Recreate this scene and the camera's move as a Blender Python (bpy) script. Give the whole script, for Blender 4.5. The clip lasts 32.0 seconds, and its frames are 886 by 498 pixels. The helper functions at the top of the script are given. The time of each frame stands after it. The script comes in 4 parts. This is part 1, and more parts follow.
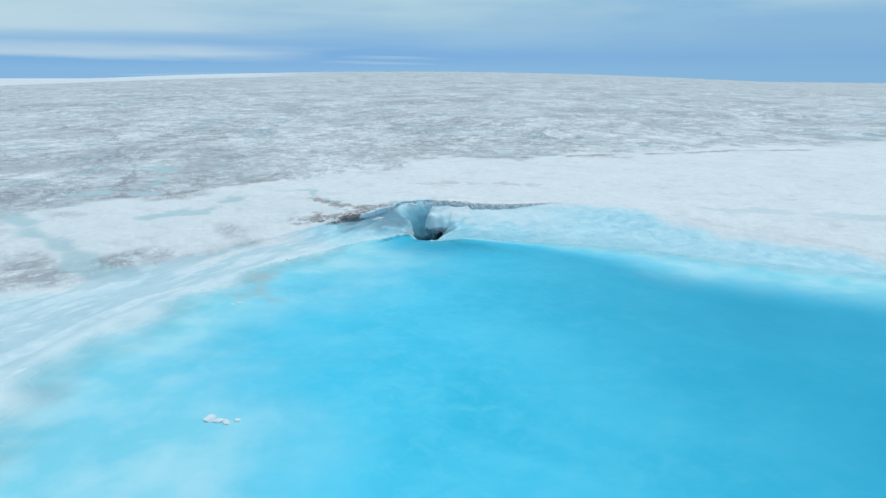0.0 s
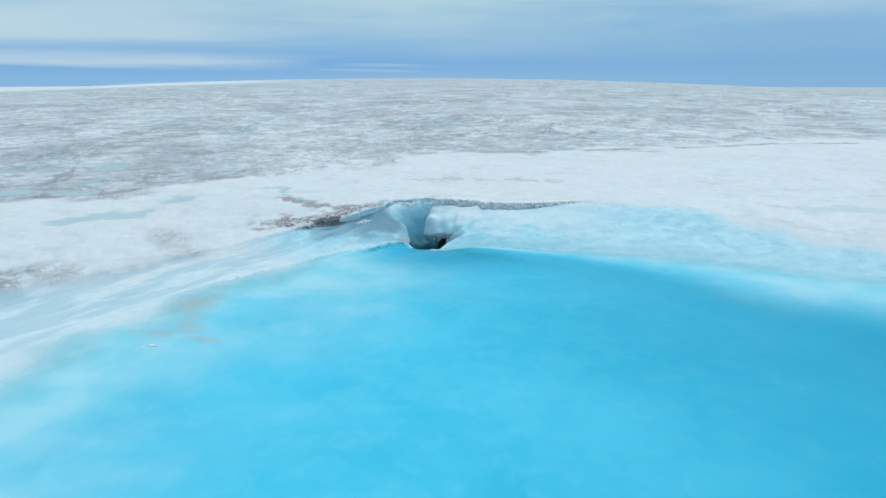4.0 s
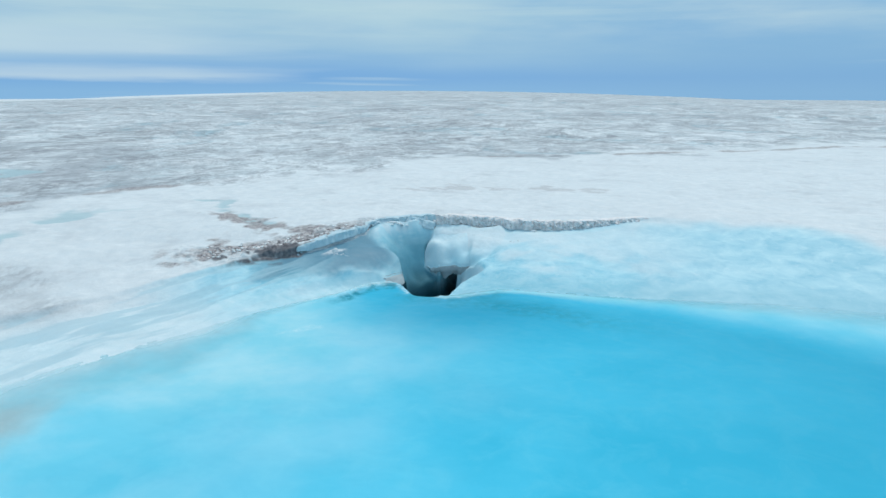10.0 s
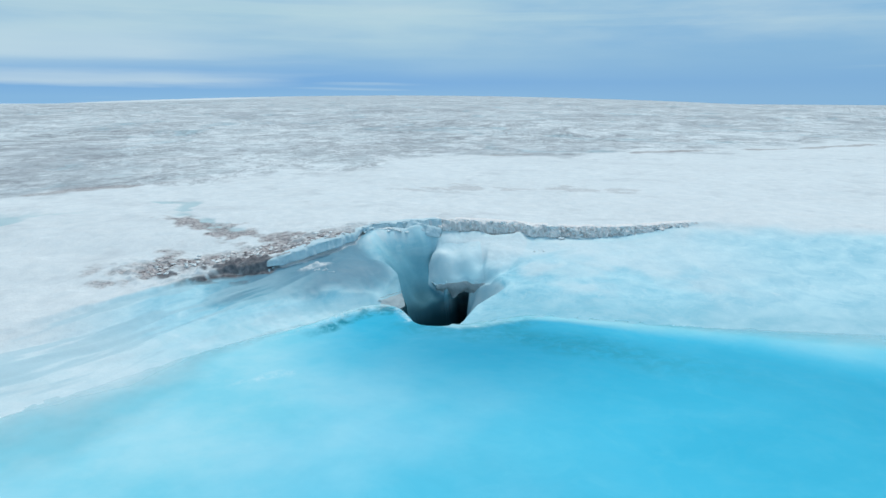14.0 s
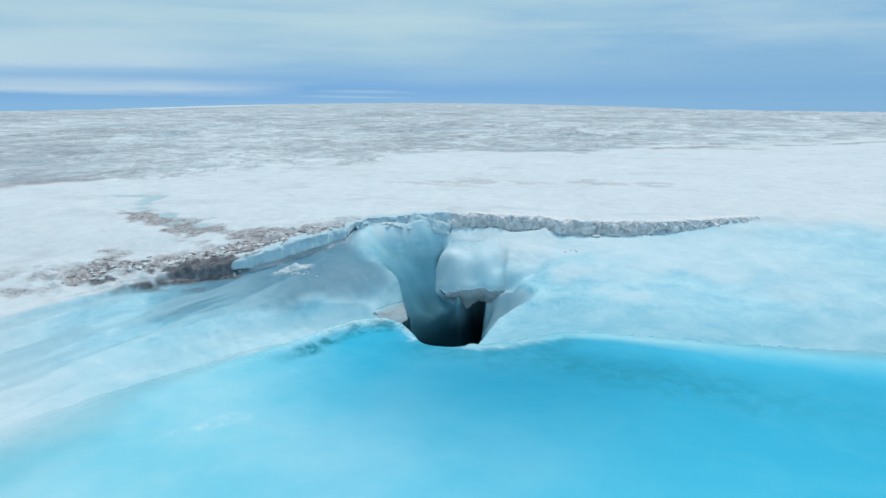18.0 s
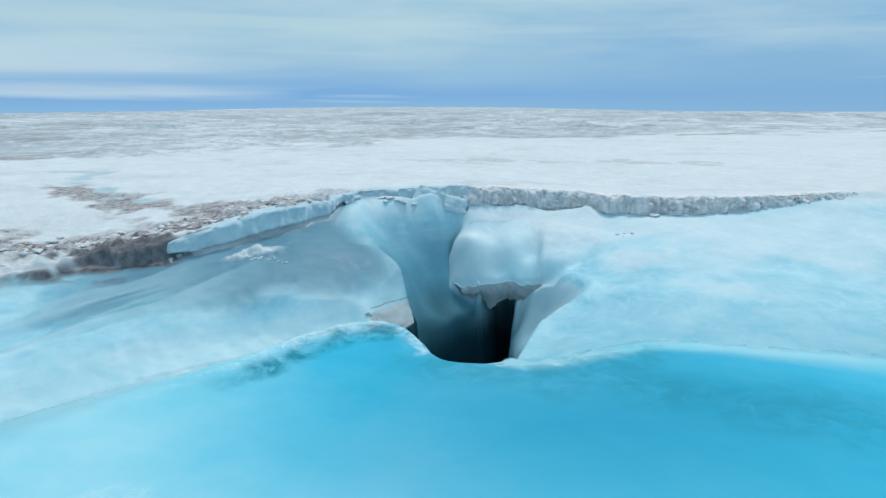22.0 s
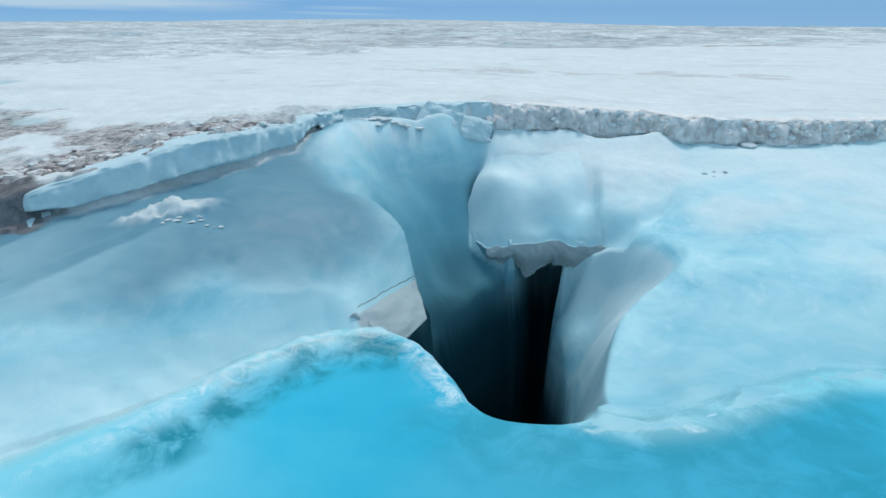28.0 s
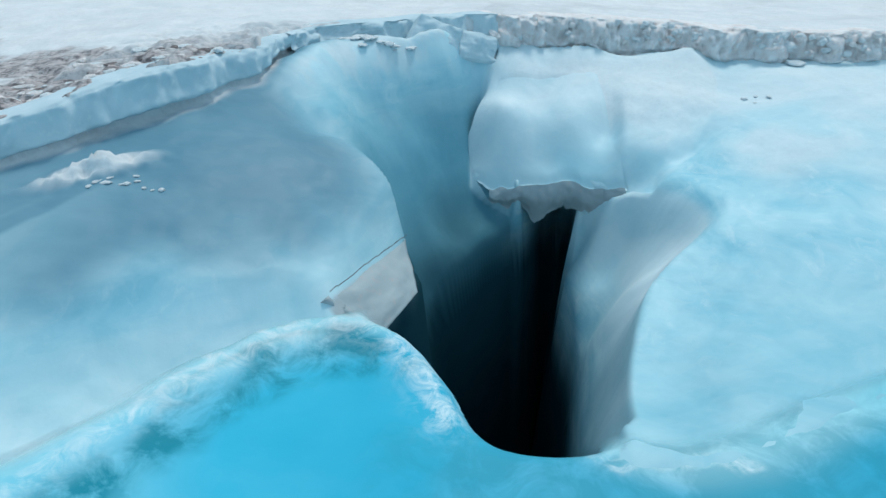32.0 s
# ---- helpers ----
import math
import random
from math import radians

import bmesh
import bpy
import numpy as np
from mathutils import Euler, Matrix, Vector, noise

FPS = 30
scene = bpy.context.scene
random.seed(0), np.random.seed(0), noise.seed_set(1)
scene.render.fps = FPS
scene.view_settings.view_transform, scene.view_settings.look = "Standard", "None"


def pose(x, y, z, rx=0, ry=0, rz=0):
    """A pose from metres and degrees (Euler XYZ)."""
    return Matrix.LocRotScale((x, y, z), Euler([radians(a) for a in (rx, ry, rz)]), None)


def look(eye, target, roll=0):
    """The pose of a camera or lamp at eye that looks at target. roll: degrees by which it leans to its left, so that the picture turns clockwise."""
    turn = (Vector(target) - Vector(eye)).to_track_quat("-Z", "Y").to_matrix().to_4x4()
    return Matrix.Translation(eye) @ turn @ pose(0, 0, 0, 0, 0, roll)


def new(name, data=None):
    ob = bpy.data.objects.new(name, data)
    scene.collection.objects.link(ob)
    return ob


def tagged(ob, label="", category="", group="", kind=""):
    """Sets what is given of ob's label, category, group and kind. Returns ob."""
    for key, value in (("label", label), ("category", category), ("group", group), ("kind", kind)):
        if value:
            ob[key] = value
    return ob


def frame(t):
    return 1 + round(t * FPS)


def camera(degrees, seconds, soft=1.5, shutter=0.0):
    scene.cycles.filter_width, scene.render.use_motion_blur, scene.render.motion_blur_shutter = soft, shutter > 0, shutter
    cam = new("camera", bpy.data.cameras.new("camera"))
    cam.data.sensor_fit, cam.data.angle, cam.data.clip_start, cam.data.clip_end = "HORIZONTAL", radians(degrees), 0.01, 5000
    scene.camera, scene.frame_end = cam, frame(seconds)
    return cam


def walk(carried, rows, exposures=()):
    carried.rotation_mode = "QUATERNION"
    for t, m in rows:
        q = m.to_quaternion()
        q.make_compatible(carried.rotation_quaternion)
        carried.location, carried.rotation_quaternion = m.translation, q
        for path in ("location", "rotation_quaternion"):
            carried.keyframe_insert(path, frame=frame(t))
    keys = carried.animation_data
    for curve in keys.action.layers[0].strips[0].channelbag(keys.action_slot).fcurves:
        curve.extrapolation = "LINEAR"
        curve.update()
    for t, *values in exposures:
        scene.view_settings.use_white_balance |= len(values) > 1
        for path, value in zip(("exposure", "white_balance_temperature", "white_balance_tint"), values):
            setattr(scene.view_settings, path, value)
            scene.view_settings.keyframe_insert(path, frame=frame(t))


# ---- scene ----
cam = camera(68.0, 32.0)
PATH = [
    (0, (2.176, -120.308, 24.79), (2.216, -118.378, 24.266), 0.3),
    (0.5, (2.371, -116.745, 23.831), (2.407, -114.813, 23.314), -0.0),
    (1, (2.383, -113.359, 23.238), (2.419, -111.427, 22.724), -0.0),
    (1.5, (2.297, -110.134, 22.526), (2.334, -108.2, 22.016), -0.1),
    (2, (2.239, -107.002, 21.931), (2.277, -105.069, 21.422), -0.1),
    (2.5, (2.146, -104.423, 21.222), (2.187, -102.489, 20.714), -0.1),
    (3, (1.92, -101.593, 20.297), (1.965, -99.659, 19.792), -0.0),
    (3.5, (1.679, -99.174, 19.714), (1.731, -97.24, 19.208), 0.1),
    (5.5, (1.107, -89.15, 16.976), (1.168, -87.212, 16.486), -0.1),
    (6, (0.986, -86.625, 16.66), (1.051, -84.687, 16.172), 0.0),
    (6.5, (0.72, -84.141, 16.001), (0.789, -82.201, 15.521), -0.2),
    (7, (0.622, -81.69, 15.632), (0.693, -79.75, 15.151), -0.1),
    (7.5, (0.479, -79.248, 15.363), (0.555, -77.308, 14.885), -0.1),
    (8, (0.383, -76.955, 15.237), (0.465, -75.014, 14.76), -0.0),
    (8.5, (0.266, -74.735, 14.963), (0.354, -72.794, 14.49), -0.1),
    (9, (0.381, -72.468, 14.825), (0.469, -70.527, 14.352), 0.0),
    (9.5, (0.433, -70.368, 14.505), (0.521, -68.425, 14.037), 0.1),
    (10, (0.37, -68.265, 14.304), (0.459, -66.322, 13.838), 0.1),
    (10.5, (0.31, -66.371, 14.033), (0.401, -64.428, 13.571), 0.1),
    (11, (0.089, -64.353, 13.68), (0.187, -62.408, 13.223), -0.0),
    (11.5, (0.028, -62.401, 13.364), (0.129, -60.456, 12.909), -0.1),
    (12, (0.11, -61.009, 13.224), (0.206, -59.065, 12.765), -0.0),
    (12.5, (0.07, -59.649, 12.929), (0.168, -57.705, 12.471), -0.0),
    (13, (-0.161, -58.559, 12.652), (-0.056, -56.614, 12.197), 0.0),
    (13.5, (-0.091, -57.586, 12.472), (0.012, -55.642, 12.015), 0.1),
    (14, (-0.21, -56.681, 12.136), (-0.102, -54.736, 11.684), 0.1),
    (14.5, (-0.344, -55.742, 11.8), (-0.231, -53.796, 11.352), 0.1),
    (16.5, (-0.228, -51.269, 10.552), (-0.12, -49.32, 10.118), -0.1),
    (17, (-0.308, -50.028, 10.326), (-0.198, -48.08, 9.888), 0.0),
    (17.5, (-0.344, -48.857, 9.99), (-0.235, -46.907, 9.555), 0.0),
    (18, (-0.378, -47.769, 9.57), (-0.27, -45.819, 9.14), -0.0),
    (18.5, (-0.413, -46.83, 9.217), (-0.304, -44.88, 8.789), -0.1),
    (19, (-0.387, -46.005, 8.764), (-0.282, -44.053, 8.342), -0.2),
    (19.5, (-0.43, -45.047, 8.435), (-0.323, -43.095, 8.011), -0.1),
    (20, (-0.434, -44.028, 7.988), (-0.327, -42.076, 7.569), -0.1),
    (20.5, (-0.535, -42.861, 7.686), (-0.423, -40.908, 7.266), -0.0),
    (21, (-0.486, -41.537, 7.253), (-0.376, -39.584, 6.835), -0.1),
    (21.5, (-0.465, -40.048, 6.844), (-0.361, -38.096, 6.424), -0.1),
    (22, (-0.648, -38.504, 6.443), (-0.538, -36.551, 6.025), -0.1),
    (22.5, (-0.754, -37.172, 6.141), (-0.643, -35.219, 5.725), -0.0),
    (23, (-0.916, -35.954, 5.9), (-0.799, -34.0, 5.489), -0.1),
    (23.5, (-0.972, -34.863, 5.779), (-0.853, -32.909, 5.37), -0.1),
    (24, (-0.947, -33.966, 5.677), (-0.83, -32.012, 5.27), -0.2),
    (24.5, (-1.065, -33.195, 5.633), (-0.942, -31.251, 5.18), 0.0),
    (25, (-1.096, -32.534, 5.525), (-0.968, -30.606, 5.012), 0.3),
    (25.5, (-1.074, -31.972, 5.479), (-0.947, -30.051, 4.936), 0.2),
    (27.5, (-1.065, -29.808, 5.38), (-0.928, -27.915, 4.75), 0.4),
    (28, (-1.1, -29.314, 5.348), (-0.96, -27.429, 4.695), 0.4),
    (28.5, (-1.065, -28.887, 5.405), (-0.923, -27.014, 4.717), 0.5),
    (29, (-1.06, -28.463, 5.435), (-0.916, -26.603, 4.714), 0.4),
    (29.5, (-1.038, -28.103, 5.461), (-0.893, -26.256, 4.708), 0.4),
    (30, (-0.939, -27.727, 5.481), (-0.798, -25.892, 4.698), 0.3),
    (30.5, (-0.852, -27.381, 5.476), (-0.717, -25.558, 4.664), 0.1),
    (31, (-0.747, -27.045, 5.476), (-0.621, -25.238, 4.628), 0.0),
    (31.5, (-0.698, -26.697, 5.506), (-0.575, -24.907, 4.62), -0.1),
    (32, (-0.643, -26.374, 5.516), (-0.526, -24.603, 4.595), -0.2),
]
walk(cam, [(t, look(eye, target, roll)) for t, eye, target, roll in PATH])

# ---- world, sun ----
SUN_FROM = Vector((0.22, 0.42, 0.87)).normalized()
world = bpy.data.worlds.new("sky")
scene.world = world
world.use_nodes = True
wn, wl = world.node_tree.nodes, world.node_tree.links
wn.clear()


def wnode(kind, **kw):
    n = wn.new(kind)
    for k, v in kw.items():
        n.inputs[k].default_value = v
    return n


sky = wn.new("ShaderNodeTexSky")
sky.sky_type, sky.sun_disc = "NISHITA", False
sky.sun_elevation = math.asin(SUN_FROM.z)
sky.sun_rotation = math.atan2(SUN_FROM.x, SUN_FROM.y)
sky.air_density, sky.dust_density, sky.ozone_density = 1.0, 0.6, 1.5
SKY_STRENGTH = 0.10
bg = wnode("ShaderNodeBackground", Strength=1.0)
wout = wn.new("ShaderNodeOutputWorld")
coord = wn.new("ShaderNodeTexCoord")
sep = wn.new("ShaderNodeSeparateXYZ")
wl.new(coord.outputs["Generated"], sep.inputs[0])


def wmath(op, a, b=None, clamp=False):
    n = wn.new("ShaderNodeMath")
    n.operation, n.use_clamp = op, clamp
    for i, v in enumerate((a, b)):
        if v is None:
            continue
        if isinstance(v, (int, float)):
            n.inputs[i].default_value = v
        else:
            wl.new(v, n.inputs[i])
    return n.outputs[0]


def wmix(fac, a, b):
    n = wn.new("ShaderNodeMix")
    n.data_type = "RGBA"
    for sock, v in ((n.inputs[0], fac), (n.inputs[6], a), (n.inputs[7], b)):
        if isinstance(v, (int, float)):
            sock.default_value = v
        elif isinstance(v, tuple):
            sock.default_value = (*v, 1)
        else:
            wl.new(v, sock)
    return n.outputs[2]


def wnoise(scale, sx, sy, sz, detail=4, rough=0.5, off=(0, 0, 0)):
    m = wn.new("ShaderNodeMapping")
    m.inputs["Scale"].default_value = (sx, sy, sz)
    m.inputs["Location"].default_value = off
    wl.new(coord.outputs["Generated"], m.inputs[0])
    n = wnode("ShaderNodeTexNoise", Scale=scale, Detail=detail, Roughness=rough)
    wl.new(m.outputs[0], n.inputs["Vector"])
    return n.outputs["Fac"]


def wramp(fac, *stops):
    n = wn.new("ShaderNodeValToRGB")
    r = n.color_ramp
    r.elements[0].position, r.elements[0].color = stops[0][0], (*stops[0][1], 1)
    r.elements[1].position, r.elements[1].color = stops[-1][0], (*stops[-1][1], 1)
    for p, c in stops[1:-1]:
        e = r.elements.new(p)
        e.color = (*c, 1)
    wl.new(fac, n.inputs[0])
    return n.outputs[0]


def grey(v):
    return (v, v, v)


clear_n = wn.new("ShaderNodeVectorMath")
clear_n.operation = "SCALE"
clear_n.inputs["Scale"].default_value = SKY_STRENGTH
wl.new(sky.outputs[0], clear_n.inputs[0])
# thin layered cloud: elevation bent by broad noise, then banked in flat sheets
bend = wmath("MULTIPLY", wmath("SUBTRACT", wnoise(1.6, 1, 1, 5.0, 3), 0.5), 0.06)
high = wmath("ADD", sep.outputs[2], bend)
sheet = wramp(wnoise(2.0, 1.0, 1.0, 8.0, 6, 0.5, (0.3, 0.1, 0.0)), (0.36, grey(0)), (0.68, grey(1)))
deck = wramp(high, (0.0, grey(0.0)), (0.025, grey(0.12)), (0.065, grey(0.72)), (0.13, grey(0.95)), (0.6, grey(0.75)), (1.0, grey(0.6)))
cover = wmath("MULTIPLY", deck, wmath("ADD", wmath("MULTIPLY", sheet, 0.45), 0.55), True)
cloud = wramp(sheet, (0.0, (0.33, 0.55, 0.68)), (1.0, (0.46, 0.67, 0.74)))
band = wramp(wmath("ADD", sep.outputs[2], 0.0), (0.0, (0.22, 0.47, 0.76)), (0.02, (0.15, 0.39, 0.74)), (0.2, (0.22, 0.46, 0.74)))
streak = wramp(wnoise(1.3, 1.0, 1.0, 40.0, 4, 0.5, (1.7, 0.4, 0.2)), (0.54, grey(0)), (0.66, grey(1)))
low = wmix(wmath("MULTIPLY", streak, 0.6), band, (0.52, 0.70, 0.80))
seen_sky = wmix(cover, low, cloud)
to_left = wramp(wmath("ADD", wmath("MULTIPLY", sep.outputs[0], -1.0), wmath("MULTIPLY", wmath("SUBTRACT", wnoise(2.2, 1, 1, 20.0, 4), 0.5), 0.5)), (0.14, grey(0)), (0.36, grey(1)))
to_right = wramp(sep.outputs[0], (0.05, grey(0)), (0.5, grey(1)))
lift = wmath("ADD", sep.outputs[2], wmath("MULTIPLY", wmath("SUBTRACT", wnoise(2.5, 1, 1, 14.0, 5, 0.6, (4, 2, 0)), 0.5), 0.022))
bank = wramp(lift, (0.012, grey(0)), (0.019, grey(0.65)), (0.028, grey(0.5)), (0.034, grey(0.1)), (0.042, grey(0.15)), (0.052, grey(0.6)), (0.075, grey(0.5)), (0.10, grey(0)))
seen_sky = wmix(wmath("MULTIPLY", bank, to_left), seen_sky, (0.58, 0.74, 0.82))
haze_gap = wramp(lift, (0.0, grey(0.5)), (0.05, grey(0.65)), (0.10, grey(0.25)), (0.16, grey(0.0)))
seen_sky = wmix(wmath("MULTIPLY", haze_gap, to_right), seen_sky, (0.19, 0.42, 0.68))
puff = wramp(wnoise(3.0, 1.0, 1.0, 6.0, 7, 0.6, (2.3, 5.1, 0.7)), (0.42, grey(0)), (0.66, grey(0.5)))
seen_sky = wmix(wmath("MULTIPLY", puff, wramp(sep.outputs[2], (0.05, grey(0)), (0.10, grey(1)))), seen_sky, (0.52, 0.69, 0.76))
total = wmix(0.93, clear_n.outputs[0], seen_sky)
wl.new(total, bg.inputs[0])
wl.new(bg.outputs[0], wout.inputs[0])

sun = new("sun", bpy.data.lights.new("sun", "SUN"))
sun.data.energy, sun.data.angle, sun.data.color = 1.72, radians(14.0), (1.0, 0.95, 0.86)
sun.matrix_world = look(SUN_FROM * 100, (0, 0, 0))

# ---- numeric tools ----
RNG = np.random.RandomState(7)
TABLE = RNG.rand(1 << 16)


def lattice(ix, iy, seed):
    h = (ix.astype(np.int64) * 374761393 + iy.astype(np.int64) * 668265263 + seed * 982451653) & 0x7FFFFFFF
    h = ((h ^ (h >> 13)) * 1274126177) & 0x7FFFFFFF
    return TABLE[(h ^ (h >> 16)) & 0xFFFF]


def vnoise(x, y, seed=0):
    """Smooth value noise in -1..1."""
    ix, iy = np.floor(x), np.floor(y)
    fx, fy = x - ix, y - iy
    u, v = fx * fx * fx * (fx * (fx * 6 - 15) + 10), fy * fy * fy * (fy * (fy * 6 - 15) + 10)
    a, b = lattice(ix, iy, seed), lattice(ix + 1, iy, seed)
    c, d = lattice(ix, iy + 1, seed), lattice(ix + 1, iy + 1, seed)
    return ((a * (1 - u) + b * u) * (1 - v) + (c * (1 - u) + d * u) * v) * 2 - 1


def fbm(x, y, octaves=4, seed=0, gain=0.5):
    out, amp = 0 * x, 1.0
    for o in range(octaves):
        out = out + amp * vnoise(x * 2**o + 17.3 * o, y * 2**o - 9.1 * o, seed + o)
        amp *= gain
    return out


def sm(a, b, x):
    t = np.clip((x - a) / (b - a), 0, 1)
    return t * t * (3 - 2 * t)


def chaikin(pts, rounds=2, closed=True):
    p = np.array(pts, float)
    for _ in range(rounds):
        q = np.roll(p, -1, 0)
        new_p = np.stack([0.75 * p + 0.25 * q, 0.25 * p + 0.75 * q], 1).reshape(-1, 2)
        p = new_p if closed else np.concatenate([p[:1], new_p[:-2], p[-1:]])
    return p


def line_distance(x, y, pts, closed=False):
    """Distance to a polyline and the share of its length at the nearest place."""
    p = np.array(pts, float)
    if closed:
        p = np.concatenate([p, p[:1]])
    seg = np.diff(p, axis=0)
    length = np.hypot(*seg.T)
    start = np.r_[0, np.cumsum(length)]
    best, where = np.full(x.shape, 1e18), np.zeros(x.shape)
    for (ax, ay), (sx, sy), ln, st in zip(p[:-1], seg, length, start):
        t = np.clip(((x - ax) * sx + (y - ay) * sy) / (ln * ln + 1e-12), 0, 1)
        d = (x - ax - t * sx) ** 2 + (y - ay - t * sy) ** 2
        near = d < best
        best = np.where(near, d, best)
        where = np.where(near, st + t * ln, where)
    return np.sqrt(best), where / start[-1]


def inside(x, y, pts):
    p = np.array(pts, float)
    out = np.zeros(x.shape, bool)
    for (ax, ay), (bx, by) in zip(p, np.roll(p, -1, 0)):
        if ay == by:
            continue
        out ^= ((ay > y) != (by > y)) & (x < (bx - ax) * (y - ay) / (by - ay) + ax)
    return out


def signed(x, y, pts):
    """Distance to a closed outline, negative inside."""
    d, w = line_distance(x, y, pts, True)
    return np.where(inside(x, y, pts), -d, d), w


# ---- the plan ----
LEVEL = -0.95
RIM = chaikin([(-70, -62), (-46, -46), (-37, -36.5), (-26, -26.5), (-18.5, -19.4), (-15, -16.2), (-12.5, -15.1), (-10.5, -15.1), (-8.9, -14.7), (-7.0, -13.6), (-5.7, -12.4),
               (-4.7, -11.2), (-3.7, -9.4), (-3.9, -8.0), (-2.2, -6.6), (-0.6, -5.8), (0.5, -5.0), (1.3, -5.2), (2.5, -4.5), (5.5, -3.9), (8.5, -4.2),
               (11.3, -4.9), (16, -5.8), (22, -4.3), (30, -2.0), (38, -6)], 1, False)
RIM_FAR = [(46, -20), (62, -30), (95, -48), (160, -100), (160, -400), (-160, -400), (-110, -120)]
BASIN = np.concatenate([RIM, RIM_FAR])
PIT = chaikin([(-1.5, -16.75), (-0.75, -17.3), (-0.25, -18.2), (-0.05, -19.1), (0.35, -19.7), (1.0, -19.95), (1.9, -19.95), (2.4, -19.7), (2.55, -18.4),
               (2.75, -17.0), (3.1, -15.6), (3.5, -14.2), (3.8, -12.8), (4.0, -11.4), (4.05, -9.6), (4.6, -9.0), (5.0, -8.4), (5.2, -6.6), (4.4, -6.2), (3.6, -6.9), (3.2, -8.0),
               (2.4, -9.0), (1.5, -9.8), (0.7, -10.7), (0.0, -11.6), (-0.35, -12.6), (-0.3, -13.6), (-0.5, -14.6), (-1.3, -16.0)], 2)
# the fluted funnel between the left shoulder and the shelf, and the flank below the right-hand fold
FUNNEL = chaikin([(-0.3, -14.2), (-0.5, -13.2), (-0.9, -12.6), (-1.5, -11.9), (-2.3, -10.9), (-3.0, -10.3), (-3.3, -9.5), (-2.6, -7.9), (-1.1, -6.8), (0.3, -5.9), (1.5, -5.4), (2.5, -5.0),
                  (2.6, -6.0), (2.5, -7.0), (2.6, -8.4), (3.0, -9.5), (2.2, -11.0), (1.2, -12.2), (0.6, -13.4)], 1)
FLANK = chaikin([(2.1, -19.4), (2.75, -18.9), (3.0, -18.1), (3.25, -17.2), (3.7, -16.2), (4.2, -15.15), (4.9, -14.3), (5.8, -13.55), (6.55, -13.0), (6.3, -11.8), (5.85, -10.7), (5.35, -9.7), (4.9, -8.6), (3.4, -8.6), (2.6, -12.0), (2.0, -16.0)], 1)
SHORE = chaikin([(-1.4, -16.9), (-2.9, -16.95), (-5.0, -18.8), (-9.2, -21.7), (-16, -29), (-23, -38), (-27, -46), (-33, -58), (-34, -70), (-33, -82), (-42, -110), (-60, -170), (-90, -380),
                 (140, -380), (140, -110), (92, -54), (60, -37), (47, -32), (30, -23.5), (19, -21.8), (12.5, -20.3), (7.6, -18.8), (5.6, -19.4), (4.5, -19.85), (3.6, -20.15), (2.8, -20.1), (2.1, -19.6), (1.3, -18.6), (0.8, -16.2), (-0.9, -16.6)], 1)
CREST = [(-12, -26.5), (-8, -22.6), (-5.4, -20.1), (-4.6, -19), (-3.7, -17.9), (-2.9, -17.25), (-2.2, -16.95), (-1.5, -16.95), (-0.8, -17.4), (-0.3, -18.2), (-0.1, -19.1)]
# control heights of the basin's floor, placed to fit the camera's view
SPOTS_LEFT = [(-12, -20.2, -0.1), (-9, -19.2, 0.1), (-12, -16.5, 0.5), (-9.5, -16, 0.75), (-7.2, -15.2, 1.05), (-5.7, -13.8, 1.3), (-4.5, -12.3, 1.5), (-3.3, -10.5, 1.5), (-2.6, -8.0, 1.7), (-1.0, -6.6, 1.65),
              (0.6, -5.8, 1.2), (-2.9, -13.4, 0.95), (-2.7, -11.2, 1.05), (-1.8, -12.1, 0.85), (-1.1, -12.9, 0.35), (-1.6, -13.9, 0.1), (-3.6, -15.6, 0.45), (-5.6, -17.2, 0.35), (-2.1, -15.6, -0.15), (-2.7, -16.7, -0.2),
              (-4.8, -18.6, -0.65), (-9, -21, -0.3), (-14, -25, -0.7)]
SPOTS_RIGHT = [(2.6, -5.0, 0.55), (5.5, -4.7, 0.65), (9, -5.3, 0.75), (12, -7.0, 0.8), (16, -7.0, 0.9), (21, -6.2, 1.2), (6.8, -7.6, 0.05), (6.5, -9.6, -0.55),
               (8.2, -10, -0.15), (11, -11.5, 0.1), (16, -12, 0.2), (8, -14.5, -0.35), (5.6, -14.6, -1.15), (4.6, -15.7, -1.5), (6.6, -16.6, -1.0), (4.8, -18.4, -1.2), (3.9, -17.6, -1.6), (7.0, -13.3, -0.7), (8, -18.2, -0.95), (14, -20.4, -0.95), (24, -14, 0.2)]
